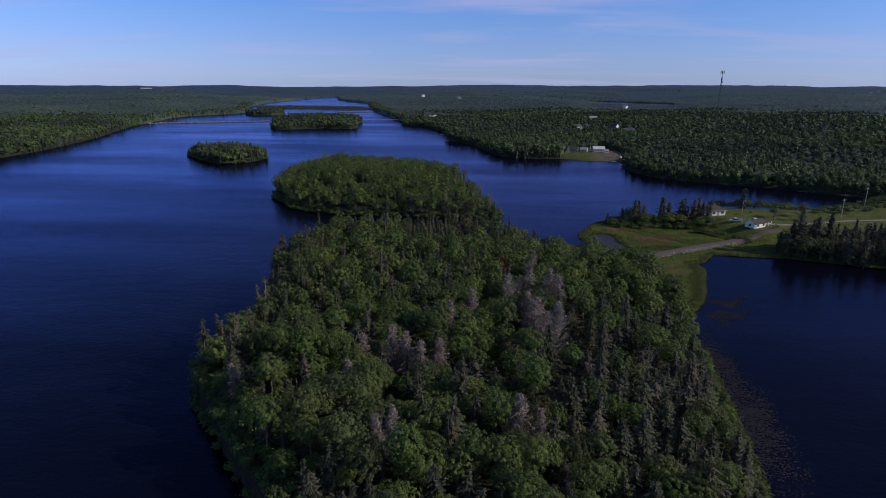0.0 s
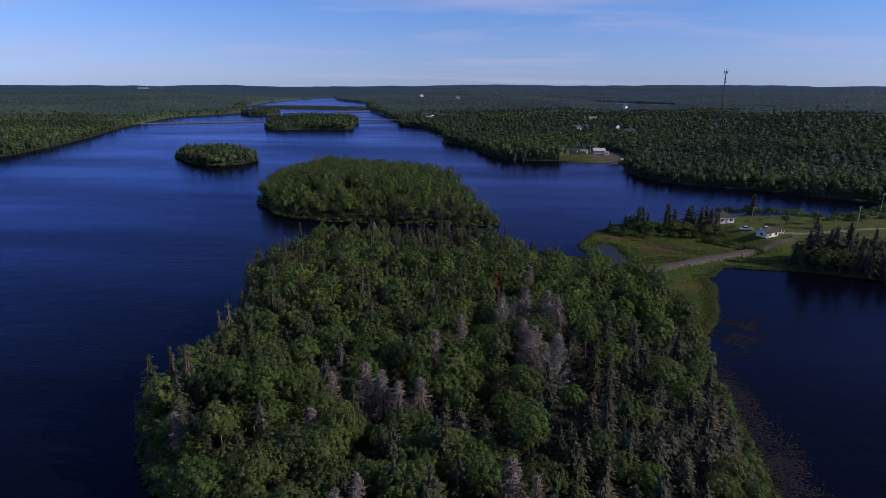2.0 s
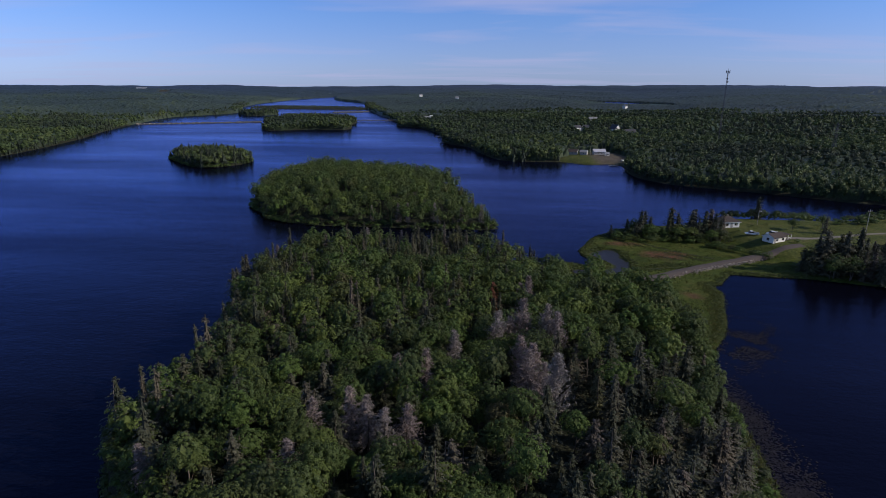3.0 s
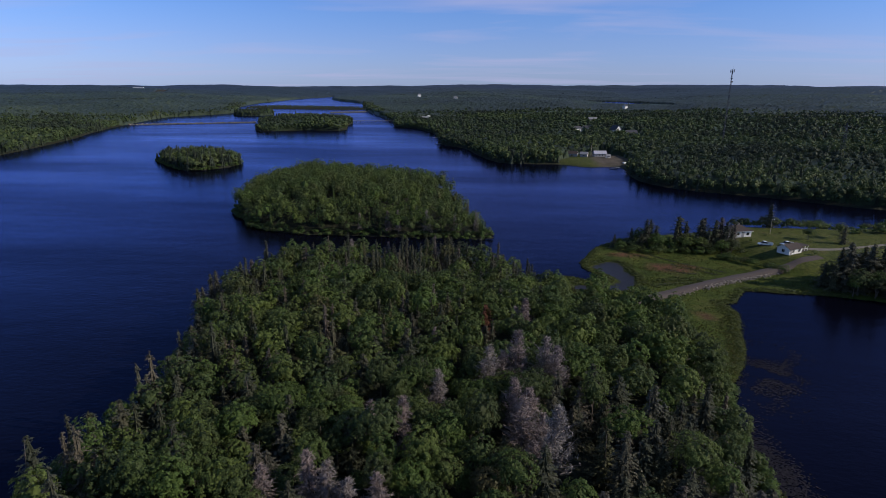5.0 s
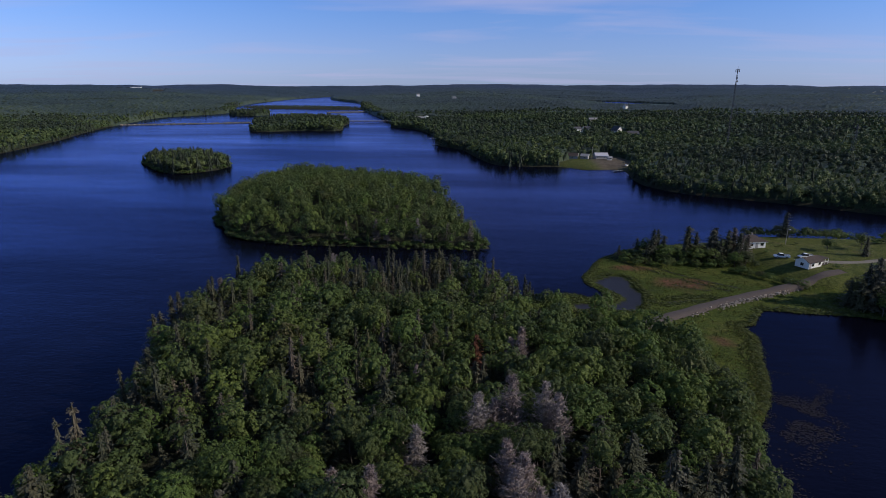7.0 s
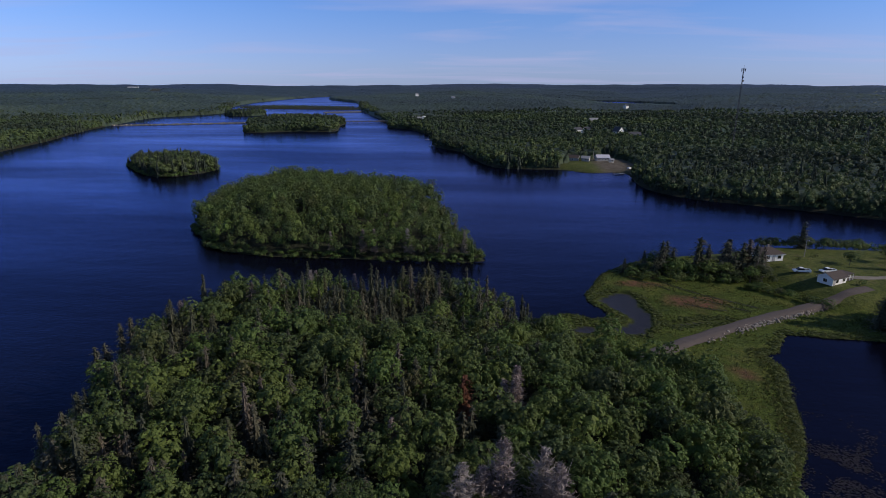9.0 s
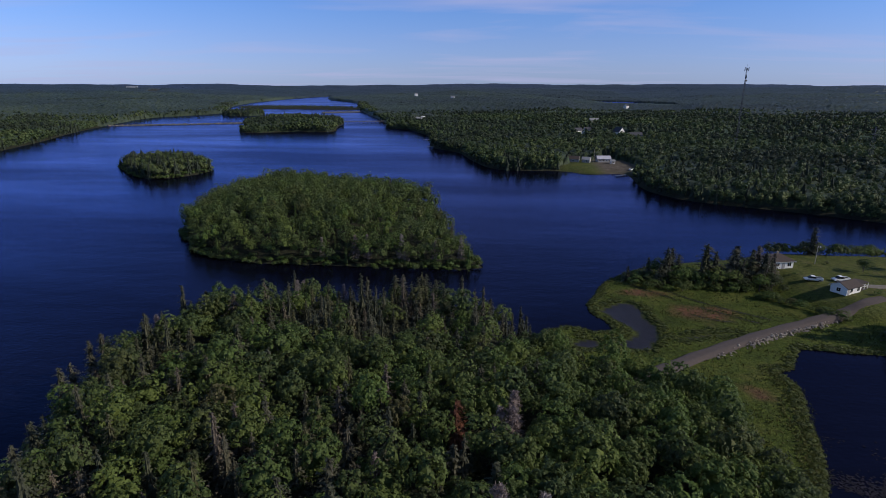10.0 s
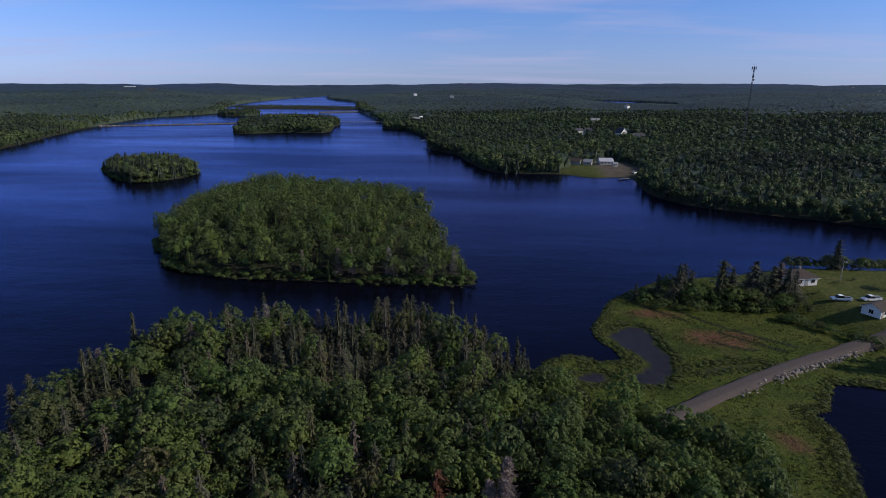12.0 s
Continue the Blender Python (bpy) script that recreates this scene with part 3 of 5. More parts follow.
def trunk_mesh(rng, tall, r, limbs, up=0.5):
    bend = rng.normal(0, 0.12, (5, 2)).cumsum(0)
    stem = [(*bend[k] * (k > 0), tall * k / 4 - 0.4 * (k == 0)) for k in range(5)]
    parts = [tube(stem, [r, r * 0.8, r * 0.6, r * 0.38, r * 0.1], 6)]
    for _ in range(limbs):
        h, a, l = rng.uniform(0.3, 0.75), rng.uniform(0, 6.28), rng.uniform(0.12, 0.24) * tall
        s = np.array([np.interp(h * 4, range(5), [p[0] for p in stem]), np.interp(h * 4, range(5), [p[1] for p in stem]), h * tall])
        e = s + np.array([math.cos(a), math.sin(a), up]) * l
        parts.append(tube([s, (s + e) / 2 + (0, 0, 0.1), e], [r * 0.35, r * 0.22, r * 0.06], 4))
    return merge(*parts)


def dead_crown(rng, tall=10.0, wide=1.9, arms=150, upright=False):
    """Bare boughs, each with fine twigs."""
    parts, twigs = [], []
    for _ in range(arms):
        h = rng.uniform(0.15, 0.99)
        a, l = rng.uniform(0, 6.28), (wide * (1 - h) ** 0.8 + 0.2) * rng.uniform(0.6, 1.1)
        s = np.array([0, 0, h * tall])
        e = s + np.array([math.cos(a) * l, math.sin(a) * l, (0.7 if upright else -0.12) * l])
        parts.append(tube([s, (s + e) / 2 + (0, 0, -0.06), e], [0.035, 0.025, 0.01], 3))
        for _ in range(8):
            twigs.append((s + (e - s) * rng.uniform(0.25, 1.0), e - s))
    c = np.array([p for p, _ in twigs])
    d = np.array([w for _, w in twigs])
    n = len(c)
    parts.append(cards(c + rng.normal(0, 0.1, (n, 3)), unit(rng, n), d + 0.6 * unit(rng, n) * np.linalg.norm(d, axis=1, keepdims=True), np.full(n, 0.1), rng.uniform(0.35, 0.85, n)))
    return merge(*parts)


def mesh_of(name, vf, material):
    ob = joined(name, vf[0], vf[1], [material])
    me = ob.data
    bpy.data.objects.remove(ob)
    return me


rng = np.random.default_rng(7)
KINDS = {"maple_tree": [], "spruce_tree": [], "dead_spruce": [], "rust_spruce": [], "bare_tree": [], "bush": []}
for k in range(9):
    t = rng.uniform(7, 10.5)
    KINDS["maple_tree"].append((mesh_of("trunk", trunk_mesh(rng, t * 0.8, 0.17, 6), BARK), mesh_of("crown", clump_crown(rng, int(rng.integers(85, 125)), 19, 0.22, t, rng.uniform(2.0, 3.4)), LEAF)))
for k in range(9):
    t = rng.uniform(7.5, 10.5)
    KINDS["spruce_tree"].append((mesh_of("trunk", trunk_mesh(rng, t * 0.97, 0.16, 0), BARK), mesh_of("crown", spruce_crown(rng, 8, 7, 1300, 0.33, t, rng.uniform(2.1, 3.1), 0.04, rng.uniform(0.1, 0.45)), NEEDLE)))
for k in range(5):
    t = rng.uniform(8.5, 11)
    KINDS["dead_spruce"].append((mesh_of("trunk", trunk_mesh(rng, t * 0.98, 0.14, 0), BARK), mesh_of("crown", dead_crown(rng, t, rng.uniform(1.7, 2.8), 190), DEAD)))
for k in range(3):
    t = rng.uniform(8.5, 10)
    KINDS["bare_tree"].append((mesh_of("trunk", trunk_mesh(rng, t * 0.95, 0.14, 9, 1.1), PALE_BARK), mesh_of("crown", dead_crown(rng, t, rng.uniform(2.0, 2.7), 210, True), DEAD)))
for k in range(5):
    KINDS["bush"].append((mesh_of("stem", trunk_mesh(rng, 1.3, 0.05, 5), BARK), mesh_of("crown", clump_crown(rng, 22, 22, 0.2, 2.4, rng.uniform(1.1, 1.6), 0.4), LEAF)))
t = 9.5
KINDS["rust_spruce"].append((mesh_of("trunk", trunk_mesh(rng, t * 0.97, 0.15, 0), BARK), mesh_of("crown", spruce_crown(rng, 11, 9, 1300, 0.32, t, 2.3), RUST)))
LABELS = {"maple_tree": ("leafy green broadleaf tree in dense lakeside woodland", "tree"),
          "spruce_tree": ("dark green pointed spruce in lakeside woodland", "tree"),
          "dead_spruce": ("bare grey dead spruce with fine twigs", "dead tree"),
          "bare_tree": ("leafless pale grey tree with upright branches", "dead tree"),
          "rust_spruce": ("dying spruce with rust-red needles", "dead tree"),
          "bush": ("low rounded green bush with small leaves", "bush")}


def plant(kind, x, y, z, size=1.0, turn=0.0, group="trees of the cape", lean=0.0, wide=1.0):
    trunk, crown = KINDS[kind][int(rng.integers(len(KINDS[kind])))]
    base = tagged(new(kind), *LABELS[kind], group=group)
    base.matrix_world = pose(x, y, z, lean, 0, turn) @ Matrix.Diagonal((size * wide, size * wide, size * float(rng.uniform(0.92, 1.1)), 1))
    for nm, me in (("stem" if kind == "bush" else "trunk", trunk), ("crown", crown)):
        new(nm, me).parent = base
    return base


def scatter(x0, x1, y0, y1, gap, rng, loose=0.47):
    """Jittered places on a staggered grid."""
    xs, ys = np.meshgrid(np.arange(x0, x1, gap), np.arange(y0, y1, gap * 0.87))
    xs = xs + (np.arange(xs.shape[0]) % 2)[:, None] * gap / 2
    q = np.stack([xs, ys], -1).reshape(-1, 2)
    return q + rng.uniform(-loose, loose, q.shape) * gap


BARE_AT = [(5.3, 117.7), (7.6, 119.9), (10, 120.1), (14.7, 120.5), (16.3, 118.7), (8.9, 107.8), (10.9, 106.5), (12.5, 102.4), (14, 98.7), (11, 97.3), (9.8, 103)]
DEAD_AT = [(-11.4, 104), (-6.4, 102.3), (-16, 89.9), (-13.4, 89.1), (-2.5, 111.7), (-10.6, 87.7), (13, 145.1), (10.8, 141.5), (12.6, 141), (-12, 66), (-13.5, 62.5), (5.5, 70), (8.3, 68.5),
           (-21, 88.5), (-21.5, 79.5), (-7.5, 88.5)]
EDGE_SPRUCES = [(-51, 90.5), (-50.1, 99.6), (-47.6, 102.6), (-49.5, 112.1), (-47.9, 116), (-46.6, 117.1), (-46.8, 122.3), (-60, 149.1), (-61.5, 158.4), (-36.7, 117), (-60.3, 152), (-54.9, 150.5), (-62.5, 163),
                (-62, 176), (-54.1, 186.6), (-45.6, 182.2), (-52, 133.8), (-50.8, 129.2), (-13.9, 205), (-12.1, 206), (-8.2, 205.6), (-6.3, 207), (-3.9, 206), (-18.2, 179.5), (-14.2, 174.1), (-7.7, 180.4),
                (-3.6, 187), (-44.4, 186.9), (-25.1, 192.2), (-26.7, 188.4), (10, 197)]
OPEN = BARE_AT + DEAD_AT + EDGE_SPRUCES + [(4.6, 143.8), (5, 140.5)]
q = scatter(-70, 52, 46, 216, 3.35, rng)
d = inland(q)
keep = (d > 1.9) & (signed(CAPE_WOOD, q) > 0)
keep &= np.min(np.linalg.norm(q[:, None] - np.array(OPEN)[None], axis=2), axis=1) > 2.5
q, d = q[keep], d[keep]
stand = step(q[:, 0], 8, 14) * step(q[:, 1], 120, 110) * step(q[:, 1], 76, 84)
keep = rng.uniform(size=len(q)) > 0.3 * stand
q, d = q[keep], d[keep]
z = height(q)
spruce = (0.27 + 0.4 * wobble(q, 11, 3) + 0.7 * (d < 6) * (q[:, 0] < -20) + 0.2 * (d < 20) * (q[:, 0] < -22) + 0.7 * step(q[:, 1], 166, 178) * step(q[:, 0], -44, -34) + 0.6 * step(q[:, 1], 104, 84) * step(q[:, 0], 4, -10)
          + 0.65 * step(q[:, 0], 8, 15) * step(q[:, 1], 122, 110) - 0.7 * step(q[:, 0], 12, 22) * step(q[:, 1], 118, 134))
is_spruce = rng.uniform(size=len(q)) < np.minimum(spruce, 0.4 + 0.26 * step(q[:, 1], 160, 178) + 0.42 * step(q[:, 0], 8, 14) * step(q[:, 1], 124, 112))
order = np.argsort(np.hypot(q[:, 0] - 4, q[:, 1] - 85))
counts = {"maple_tree": 0, "spruce_tree": 0}
rest = []
for k in order:
    kind = "spruce_tree" if is_spruce[k] else "maple_tree"
    s = float(rng.choice([0.65, 0.8, 0.9, 1.0, 1.12]) * rng.uniform(0.93, 1.07)) * (0.88 if is_spruce[k] else 0.97) * (0.85 if d[k] < 4 else 1.0) 
    if counts[kind] < 230:
        counts[kind] += 1
        plant(kind, *q[k], z[k] - 0.1, s, float(rng.uniform(0, 360)), wide=1.2 if is_spruce[k] else 1.0)
    else:
        rest.append((*q[k], z[k] - 0.1, s, is_spruce[k]))
for kind, places, lo, hi in (("dead_spruce", DEAD_AT, 0.9, 1.1), ("bare_tree", BARE_AT, 0.95, 1.2), ("spruce_tree", EDGE_SPRUCES, 0.72, 0.95)):
    for x, y in places:
        plant(kind, x, y, float(height(np.array([[x, y]]))[0]) - 0.1, float(rng.uniform(lo, hi)), float(rng.uniform(0, 360)), wide=1.2)
plant("rust_spruce", 4.6, 143.8, 3.8, 0.95, 40, wide=1.35)
for x, y, s in ((-37, 203, 0.95), (-35.1, 193, 0.95), (-57, 172, 0.9), (-24, 192.5, 0.9), (-4.6, 130.1, 0.85), (-44, 92, 0.8), (-40, 78, 0.9)):
    plant("dead_spruce", x, y, float(height(np.array([[x, y]]))[0]), s, float(rng.uniform(0, 360)))


def wood(name, label, places, patterns, material, category="forest"):
    """Many trees as one mesh. Places: rows of x, y, z, size, pattern."""
    vs, fs, ts, n = [], [], [], 0
    places = np.array(places, float)
    for p, (v, f) in enumerate(patterns):
        rows = places[places[:, 4] == p]
        if not len(rows):
            continue
        a = rng.uniform(0, 2 * np.pi, len(rows))
        c, s = np.cos(a)[:, None], np.sin(a)[:, None]
        sz = rows[:, 3:4]
        x = (v[None, :, 0] * c - v[None, :, 1] * s) * sz + rows[:, 0:1]
        y = (v[None, :, 0] * s + v[None, :, 1] * c) * sz + rows[:, 1:2]
        zz = v[None, :, 2] * sz * rng.uniform(0.85, 1.15, (len(rows), 1)) + rows[:, 2:3]
        vs.append(np.stack([x, y, zz], -1).reshape(-1, 3))
        fs.append((f[None] + (np.arange(len(rows)) * len(v))[:, None, None]).reshape(-1, 3) + n)
        tint = np.clip(rows[:, 5] if rows.shape[1] > 5 else rng.uniform(0, 1, len(rows)), 0.01, 0.999)
        ts.append(np.repeat(tint, len(v)))
        n += len(rows) * len(v)
    ob = joined(name, np.concatenate(vs), np.concatenate(fs), [material], floats={"tint": np.concatenate(ts)})
    return tagged(ob, label, category, kind="stuff")


def patterns(sub, lobes, layers, points, leaves, size, n=5, low=0.54, tall=9.2, wide=2.55):
    """Broadleaf crowns, then spruces; lobes of 40 and more make leaves in clumps."""
    if lobes >= 40:
        return ([clump_crown(rng, lobes, max(1, leaves // lobes), size, tall * rng.uniform(0.87, 1.14), wide * rng.uniform(0.8, 1.2), low, -0.6, sub) for _ in range(n)]
                + [spruce_crown(rng, layers, points, leaves, size, rng.uniform(7.5, 10.5), rng.uniform(2.0, 2.8) * wide / 2.55, 0.02) for _ in range(n)])
    return ([fuzzy_crown(rng, leaves, size, tall * rng.uniform(0.87, 1.14), wide * rng.uniform(0.82, 1.18), low) for _ in range(n)]
            + [spruce_crown(rng, layers, points, leaves, size, rng.uniform(7.5, 10.0), rng.uniform(2.1, 2.9), 0.02) for _ in range(n)])


def forest(name, label, q, kinds, share, grow=1.0, material=FOREST, low=0.55, high=1.3, tall=9.2, wide=2.55, bright=0.0):
    """A wood over places q; share: how many of them are spruces."""
    d = inland(q)
    keep = (d > 0.3) & ~cleared(q)
    q, d = q[keep], d[keep]
    z = height(q, d)
    sp = rng.uniform(size=len(q)) < share + (0.12 if material is LEAF else 0.5) * wobble(q, 75, 1)
    stand = np.clip(0.5 + 0.5 * wobble(q, 38, 7) + rng.normal(0, 0.3, len(q)), 0, 1)
    poplar = np.exp(-((q[:, 0] - 52) / 34) ** 2 - ((q[:, 1] - 556) / 40) ** 2)
    # shore trees tint lighter: their sunlit edge is put into the colour
    tint = np.clip(0.52 + bright + 0.38 * wobble(q, 60, 4) + 0.16 * step(d, 40, 5) + 0.3 * poplar + rng.normal(0, 0.15, len(q)), 0.2, 0.97)
    sp &= poplar < 0.5
    rows = np.c_[q, z - 0.3, (low + (high - low) * stand) * grow, rng.integers(0, 5, len(q)) + 5 * sp, np.where(sp, rng.uniform(0.05, 0.32, len(q)), tint)]
    return wood(name, label, rows, patterns(*kinds, tall=tall, wide=wide), material)


CLEAR = [(100, 491, 11), (81, 486, 9), (73, 488, 8), (102, 512, 9), (143, 663, 11), (143, 648, 9), (151, 638, 11), (153, 624, 9), (110, 690, 12), (109, 676, 9), (149, 834, 13), (146, 812, 10), (-91, 971, 13), (-92, 950, 12), (-104, 955, 12),
         (-95, 1858, 24), (-256, 2251, 28), (339, 1466, 16), (-247, 774, 6), (-503, 832, 9), (158, 600, 8), (204, 533, 3), (135, 476, 6), (128, 462, 5)]
SWATHS = [((-1300, 1200), (-1185, 1430), 30), ((-1185, 1430), (-1180, 1660), 30), ((-1180, 1660), (-1040, 1780), 26), ((-1350, 2350), (-1500, 2640), 22), ((-1500, 2640), (-1650, 3100), 24), ((-1740, 2750), (-1700, 2800), 60)]


def cleared(q):
    """Where houses, tracks and cut strips keep the trees away."""
    out = np.zeros(len(q), bool)
    for x, y, r in CLEAR:
        out |= np.hypot(q[:, 0] - x, q[:, 1] - y) < r
        if 550 < y < 1000 and x > -150:
            for k in (0.6, 1.2, 1.8, 2.4):
                out |= np.hypot(q[:, 0] - x * (1 - k * r / y), q[:, 1] - y + k * r) < r * 0.6
    for a, b_, w in SWATHS:
        a, e = np.array(a, float), np.subtract(b_, a)
        u = np.clip((q - a) @ e / (e @ e), 0, 1)
        out |= np.linalg.norm(q - a - u[:, None] * e, axis=1) < w
    return out


for is_sp, nm, lab, m in ((False, "cape_broadleaf_wood", "broadleaf trees on the cape", LEAF), (True, "cape_spruce_wood", "grey-green spruces on the cape", NEEDLE)):
    rows = np.array([(x, y, z_, s, int(rng.integers(5)) + 5 * int(sp), rng.uniform(0, 0.999)) for x, y, z_, s, sp in rest if bool(sp) == is_sp])
    wood(nm, lab, rows, patterns(1, 60, 7, 6, 780, 0.36), m)

q = scatter(-125, 15, 232, 385, 3.8, rng)
q = q[signed(BIG_ISLE, q) > -0.3]
forest("island_wood", "bright green broadleaf trees covering an island", q, (1, 40, 5, 5, 280, 0.4), 0.05, 0.95, LEAF, 0.6, 1.2, 10.2, 2.4, -0.12)
q = scatter(-250, -165, 390, 475, 3.4, rng)
q = q[signed(ROUND_ISLE, q) > -0.2]
forest("small_island_wood", "spruces and broadleaf trees on a small island", q, (1, 1, 6, 6, 110, 0.6), 0.12, 0.95, FOREST, 0.65, 1.15, 8.4, 3.4, 0.25)


for kind, places in (("spruce_tree", ((-18, 333), (-25, 328), (-15, 318), (-13, 303), (-9, 288), (-6, 275), (-33, 341), (-42, 346), (-28, 320), (-20, 308), (-3, 262), (1, 252), (-96, 262), (-88, 256), (-112, 300), (-36, 330))),
                     ("dead_spruce", ((-44, 243.5), (-33, 243), (-29, 243), (-18, 243), (-7, 243), (1, 244)))):
    for x, y in places:
        plant(kind, x, y, float(height(np.array([[x, y]], float))[0]) - 0.2, float(rng.uniform(0.75, 1.05)), float(rng.uniform(0, 360)), "trees of the island")


def wedge(r0, r1, gap):
    """Places between two distances, over the width that the camera looks along."""
    q = scatter(-r1 * 0.85, r1 * 0.85, -20, r1, gap, rng, 0.95)
    r, a = np.hypot(q[:, 0], q[:, 1]), np.degrees(np.arctan2(q[:, 0], q[:, 1]))
    return q[(r >= r0) & (r < r1) & (a > -50) & (a < 47)]


def open_land(q):
    return (signed(BEACH, q) > -1) | ((q[:, 1] < 300) & (q[:, 1] > 100) & (q[:, 0] < 240)) | (signed(BIG_ISLE, q) > -5) | (signed(ROUND_ISLE, q) > -5) | (q[:, 1] < 100)


for r0, r1, gap, kinds, grow in ((285, 430, 3.7, (1, 1, 4, 5, 46, 0.85), 0.95), (430, 640, 4.4, (1, 1, 3, 5, 22, 1.3), 1.0), (640, 1180, 5.4, (1, 1, 2, 5, 10, 1.9), 1.05)):
    q = wedge(r0, r1, gap)
    q = q[~open_land(q) & (rng.uniform(size=len(q)) < step(np.hypot(q[:, 0], q[:, 1]), 1200, 960))]
    forest("forest", "dense mixed forest of spruces and broadleaf trees", q, kinds, 0.1, grow, FOREST, 0.66, 1.2, 9.0, 2.6 if r0 < 400 else 3.2)


def canopy(name, label, r0, r1, rows, cols, rough, material, kind, under=0.0):
    """The tops of far woods, tree by tree, as one uneven sheet."""
    rr = r0 * (r1 / r0) ** np.linspace(0, 1, rows)
    aa = np.radians(np.linspace(-50, 47, cols))
    g, h = np.meshgrid(aa, rr)
    g = g + rng.uniform(-0.45, 0.45, g.shape) * (aa[1] - aa[0])
    h = h * (1 + rng.uniform(-0.45, 0.45, h.shape) * math.log(r1 / r0) / rows)
    q = np.stack([np.sin(g) * h, np.cos(g) * h], -1).reshape(-1, 2)
    d = inland(q)
    tall = (6.5 + 2.0 * wobble(q, 120, 6) + 2.2 * wobble(q, 55, 9) + rough * rng.uniform(-1, 1, len(q)) ** 3 * 1.6) * step(d, 0, 4)
    if under:
        tall = (under + 0.9 * wobble(q, 38, 7) + rough * rng.uniform(-1, 1, len(q))) * step(d, 4, 9)
        tall = np.where(open_land(q), 0, tall)
    tall = np.where((signed(LONG_ISLE, q) > -3) | cleared(q), 0, tall)
    z = height(q, d) + tall - 0.8
    z[:cols] -= tall[:cols] + 3
    i, j = np.meshgrid(np.arange(rows - 1), np.arange(cols - 1), indexing="ij")
    p = i * cols + j
    f = np.concatenate([np.stack([p, p + cols, p + cols + 1], -1).reshape(-1, 3), np.stack([p, p + cols + 1, p + 1], -1).reshape(-1, 3)])[:, ::-1]
    f = f[(tall[f] > 0).any(1)]
    # lighter tint towards the west stands in for haze
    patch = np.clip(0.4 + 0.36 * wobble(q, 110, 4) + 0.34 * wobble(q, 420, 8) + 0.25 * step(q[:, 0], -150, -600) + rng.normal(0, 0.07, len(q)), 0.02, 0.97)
    if material is HAZED_FOREST:
        # tint runs from green to blue with distance, as painted haze
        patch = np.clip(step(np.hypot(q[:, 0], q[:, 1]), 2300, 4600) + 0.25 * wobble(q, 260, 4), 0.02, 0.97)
    ob = joined(name, np.c_[q, z], f, [material], floats={"tint": patch}, smooth=True)
    return tagged(ob, label, "forest", kind=kind)


q = wedge(285, 950, 2.8)
d = inland(q)
q = q[(d > -0.1) & (d < 7) & (rng.uniform(size=len(q)) < 0.75) & ~open_land(q)]
forest("shore_wood", "low alders and young trees along the lake shores", q, (1, 1, 3, 5, 24, 0.75), 0.1, 0.55)
q = wedge(950, 1800, 6.0)
d = inland(q)
forest("shore_wood", "trees along the far lake shores", q[(d > 0) & (d < 26) & (signed(LONG_ISLE, q) < -3)], (1, 1, 2, 5, 10, 1.9), 0.2, 1.0)
canopy("undergrowth", "close undergrowth filling the forest between its trees", 286, 1010, 150, 560, 0.8, FOREST, "stuff", 5.4)
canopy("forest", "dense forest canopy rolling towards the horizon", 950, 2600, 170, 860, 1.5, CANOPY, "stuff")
canopy("backdrop", "wooded hills along the horizon, blued with painted haze", 2570, 4900, 70, 800, 0.5, HAZED_FOREST, "structure")
q = scatter(-495, -400, 1080, 1190, 5, rng)
forest("far_island_wood", "dark spruces on a small far island", q[signed(FAR_ISLE, q) > 0], (1, 1, 2, 5, 10, 1.9), 0.4, 0.95)
q = scatter(-640, -260, 1390, 1570, 8, rng)
forest("long_island_wood", "low dark spruces on a long distant island", q[signed(LONG_ISLE, q) > 0], (1, 5, 3, 5, 14, 1.3), 0.6, 0.6, low=0.6, high=1.0)


# ---- helpers for built things ----
def part(name, bm, material, parent, label=""):
    """One mesh under a thing or a part."""
    me = bpy.data.meshes.new(name)
    bm.to_mesh(me)
    bm.free()
    me.materials.append(material)
    ob = new(name, me)
    ob.parent = parent
    if label:
        tagged(ob, label)
    return ob


def thing(name, label, category, x, y, z, turn=0.0, group=""):
    ob = tagged(new(name), label, category, group=group)
    ob.matrix_world = pose(x, y, z, 0, 0, turn)
    return ob


def block(c, size, bevel=0.0, bm=None, turn=0.0):
    """A box about c, its edges bevelled; added to bm where one is given."""
    bm = bm or bmesh.new()
    m = Matrix.Translation(c) @ Matrix.Rotation(radians(turn), 4, "Z") @ Matrix.Diagonal((*size, 1))
    made = bmesh.ops.create_cube(bm, size=1, matrix=m)["verts"]
    if bevel:
        edges = list({e for v in made for e in v.link_edges})
        bmesh.ops.bevel(bm, geom=edges, offset=bevel, segments=1, affect="EDGES")
    return bm


def rod(a, b_, r, bm=None, sides=6, r2=None):
    """A round bar from a to b_."""
    bm = bm or bmesh.new()
    a, b_ = Vector(a), Vector(b_)
    way = b_ - a
    m = Matrix.Translation((a + b_) / 2) @ way.to_track_quat("Z", "Y").to_matrix().to_4x4()
    bmesh.ops.create_cone(bm, cap_ends=True, segments=sides, radius1=r, radius2=r if r2 is None else r2, depth=way.length, matrix=m)
    return bm


def prism(profile, width, axis="Y"):
    """A side profile of (x, z) drawn out across y."""
    bm = bmesh.new()
    f = bm.faces.new([bm.verts.new((x, -width / 2, z)) for x, z in profile])
    made = bmesh.ops.extrude_face_region(bm, geom=[f])["geom"]
    bmesh.ops.translate(bm, vec=(0, width, 0), verts=[g for g in made if isinstance(g, bmesh.types.BMVert)])
    bmesh.ops.recalc_face_normals(bm, faces=bm.faces)
    return bm


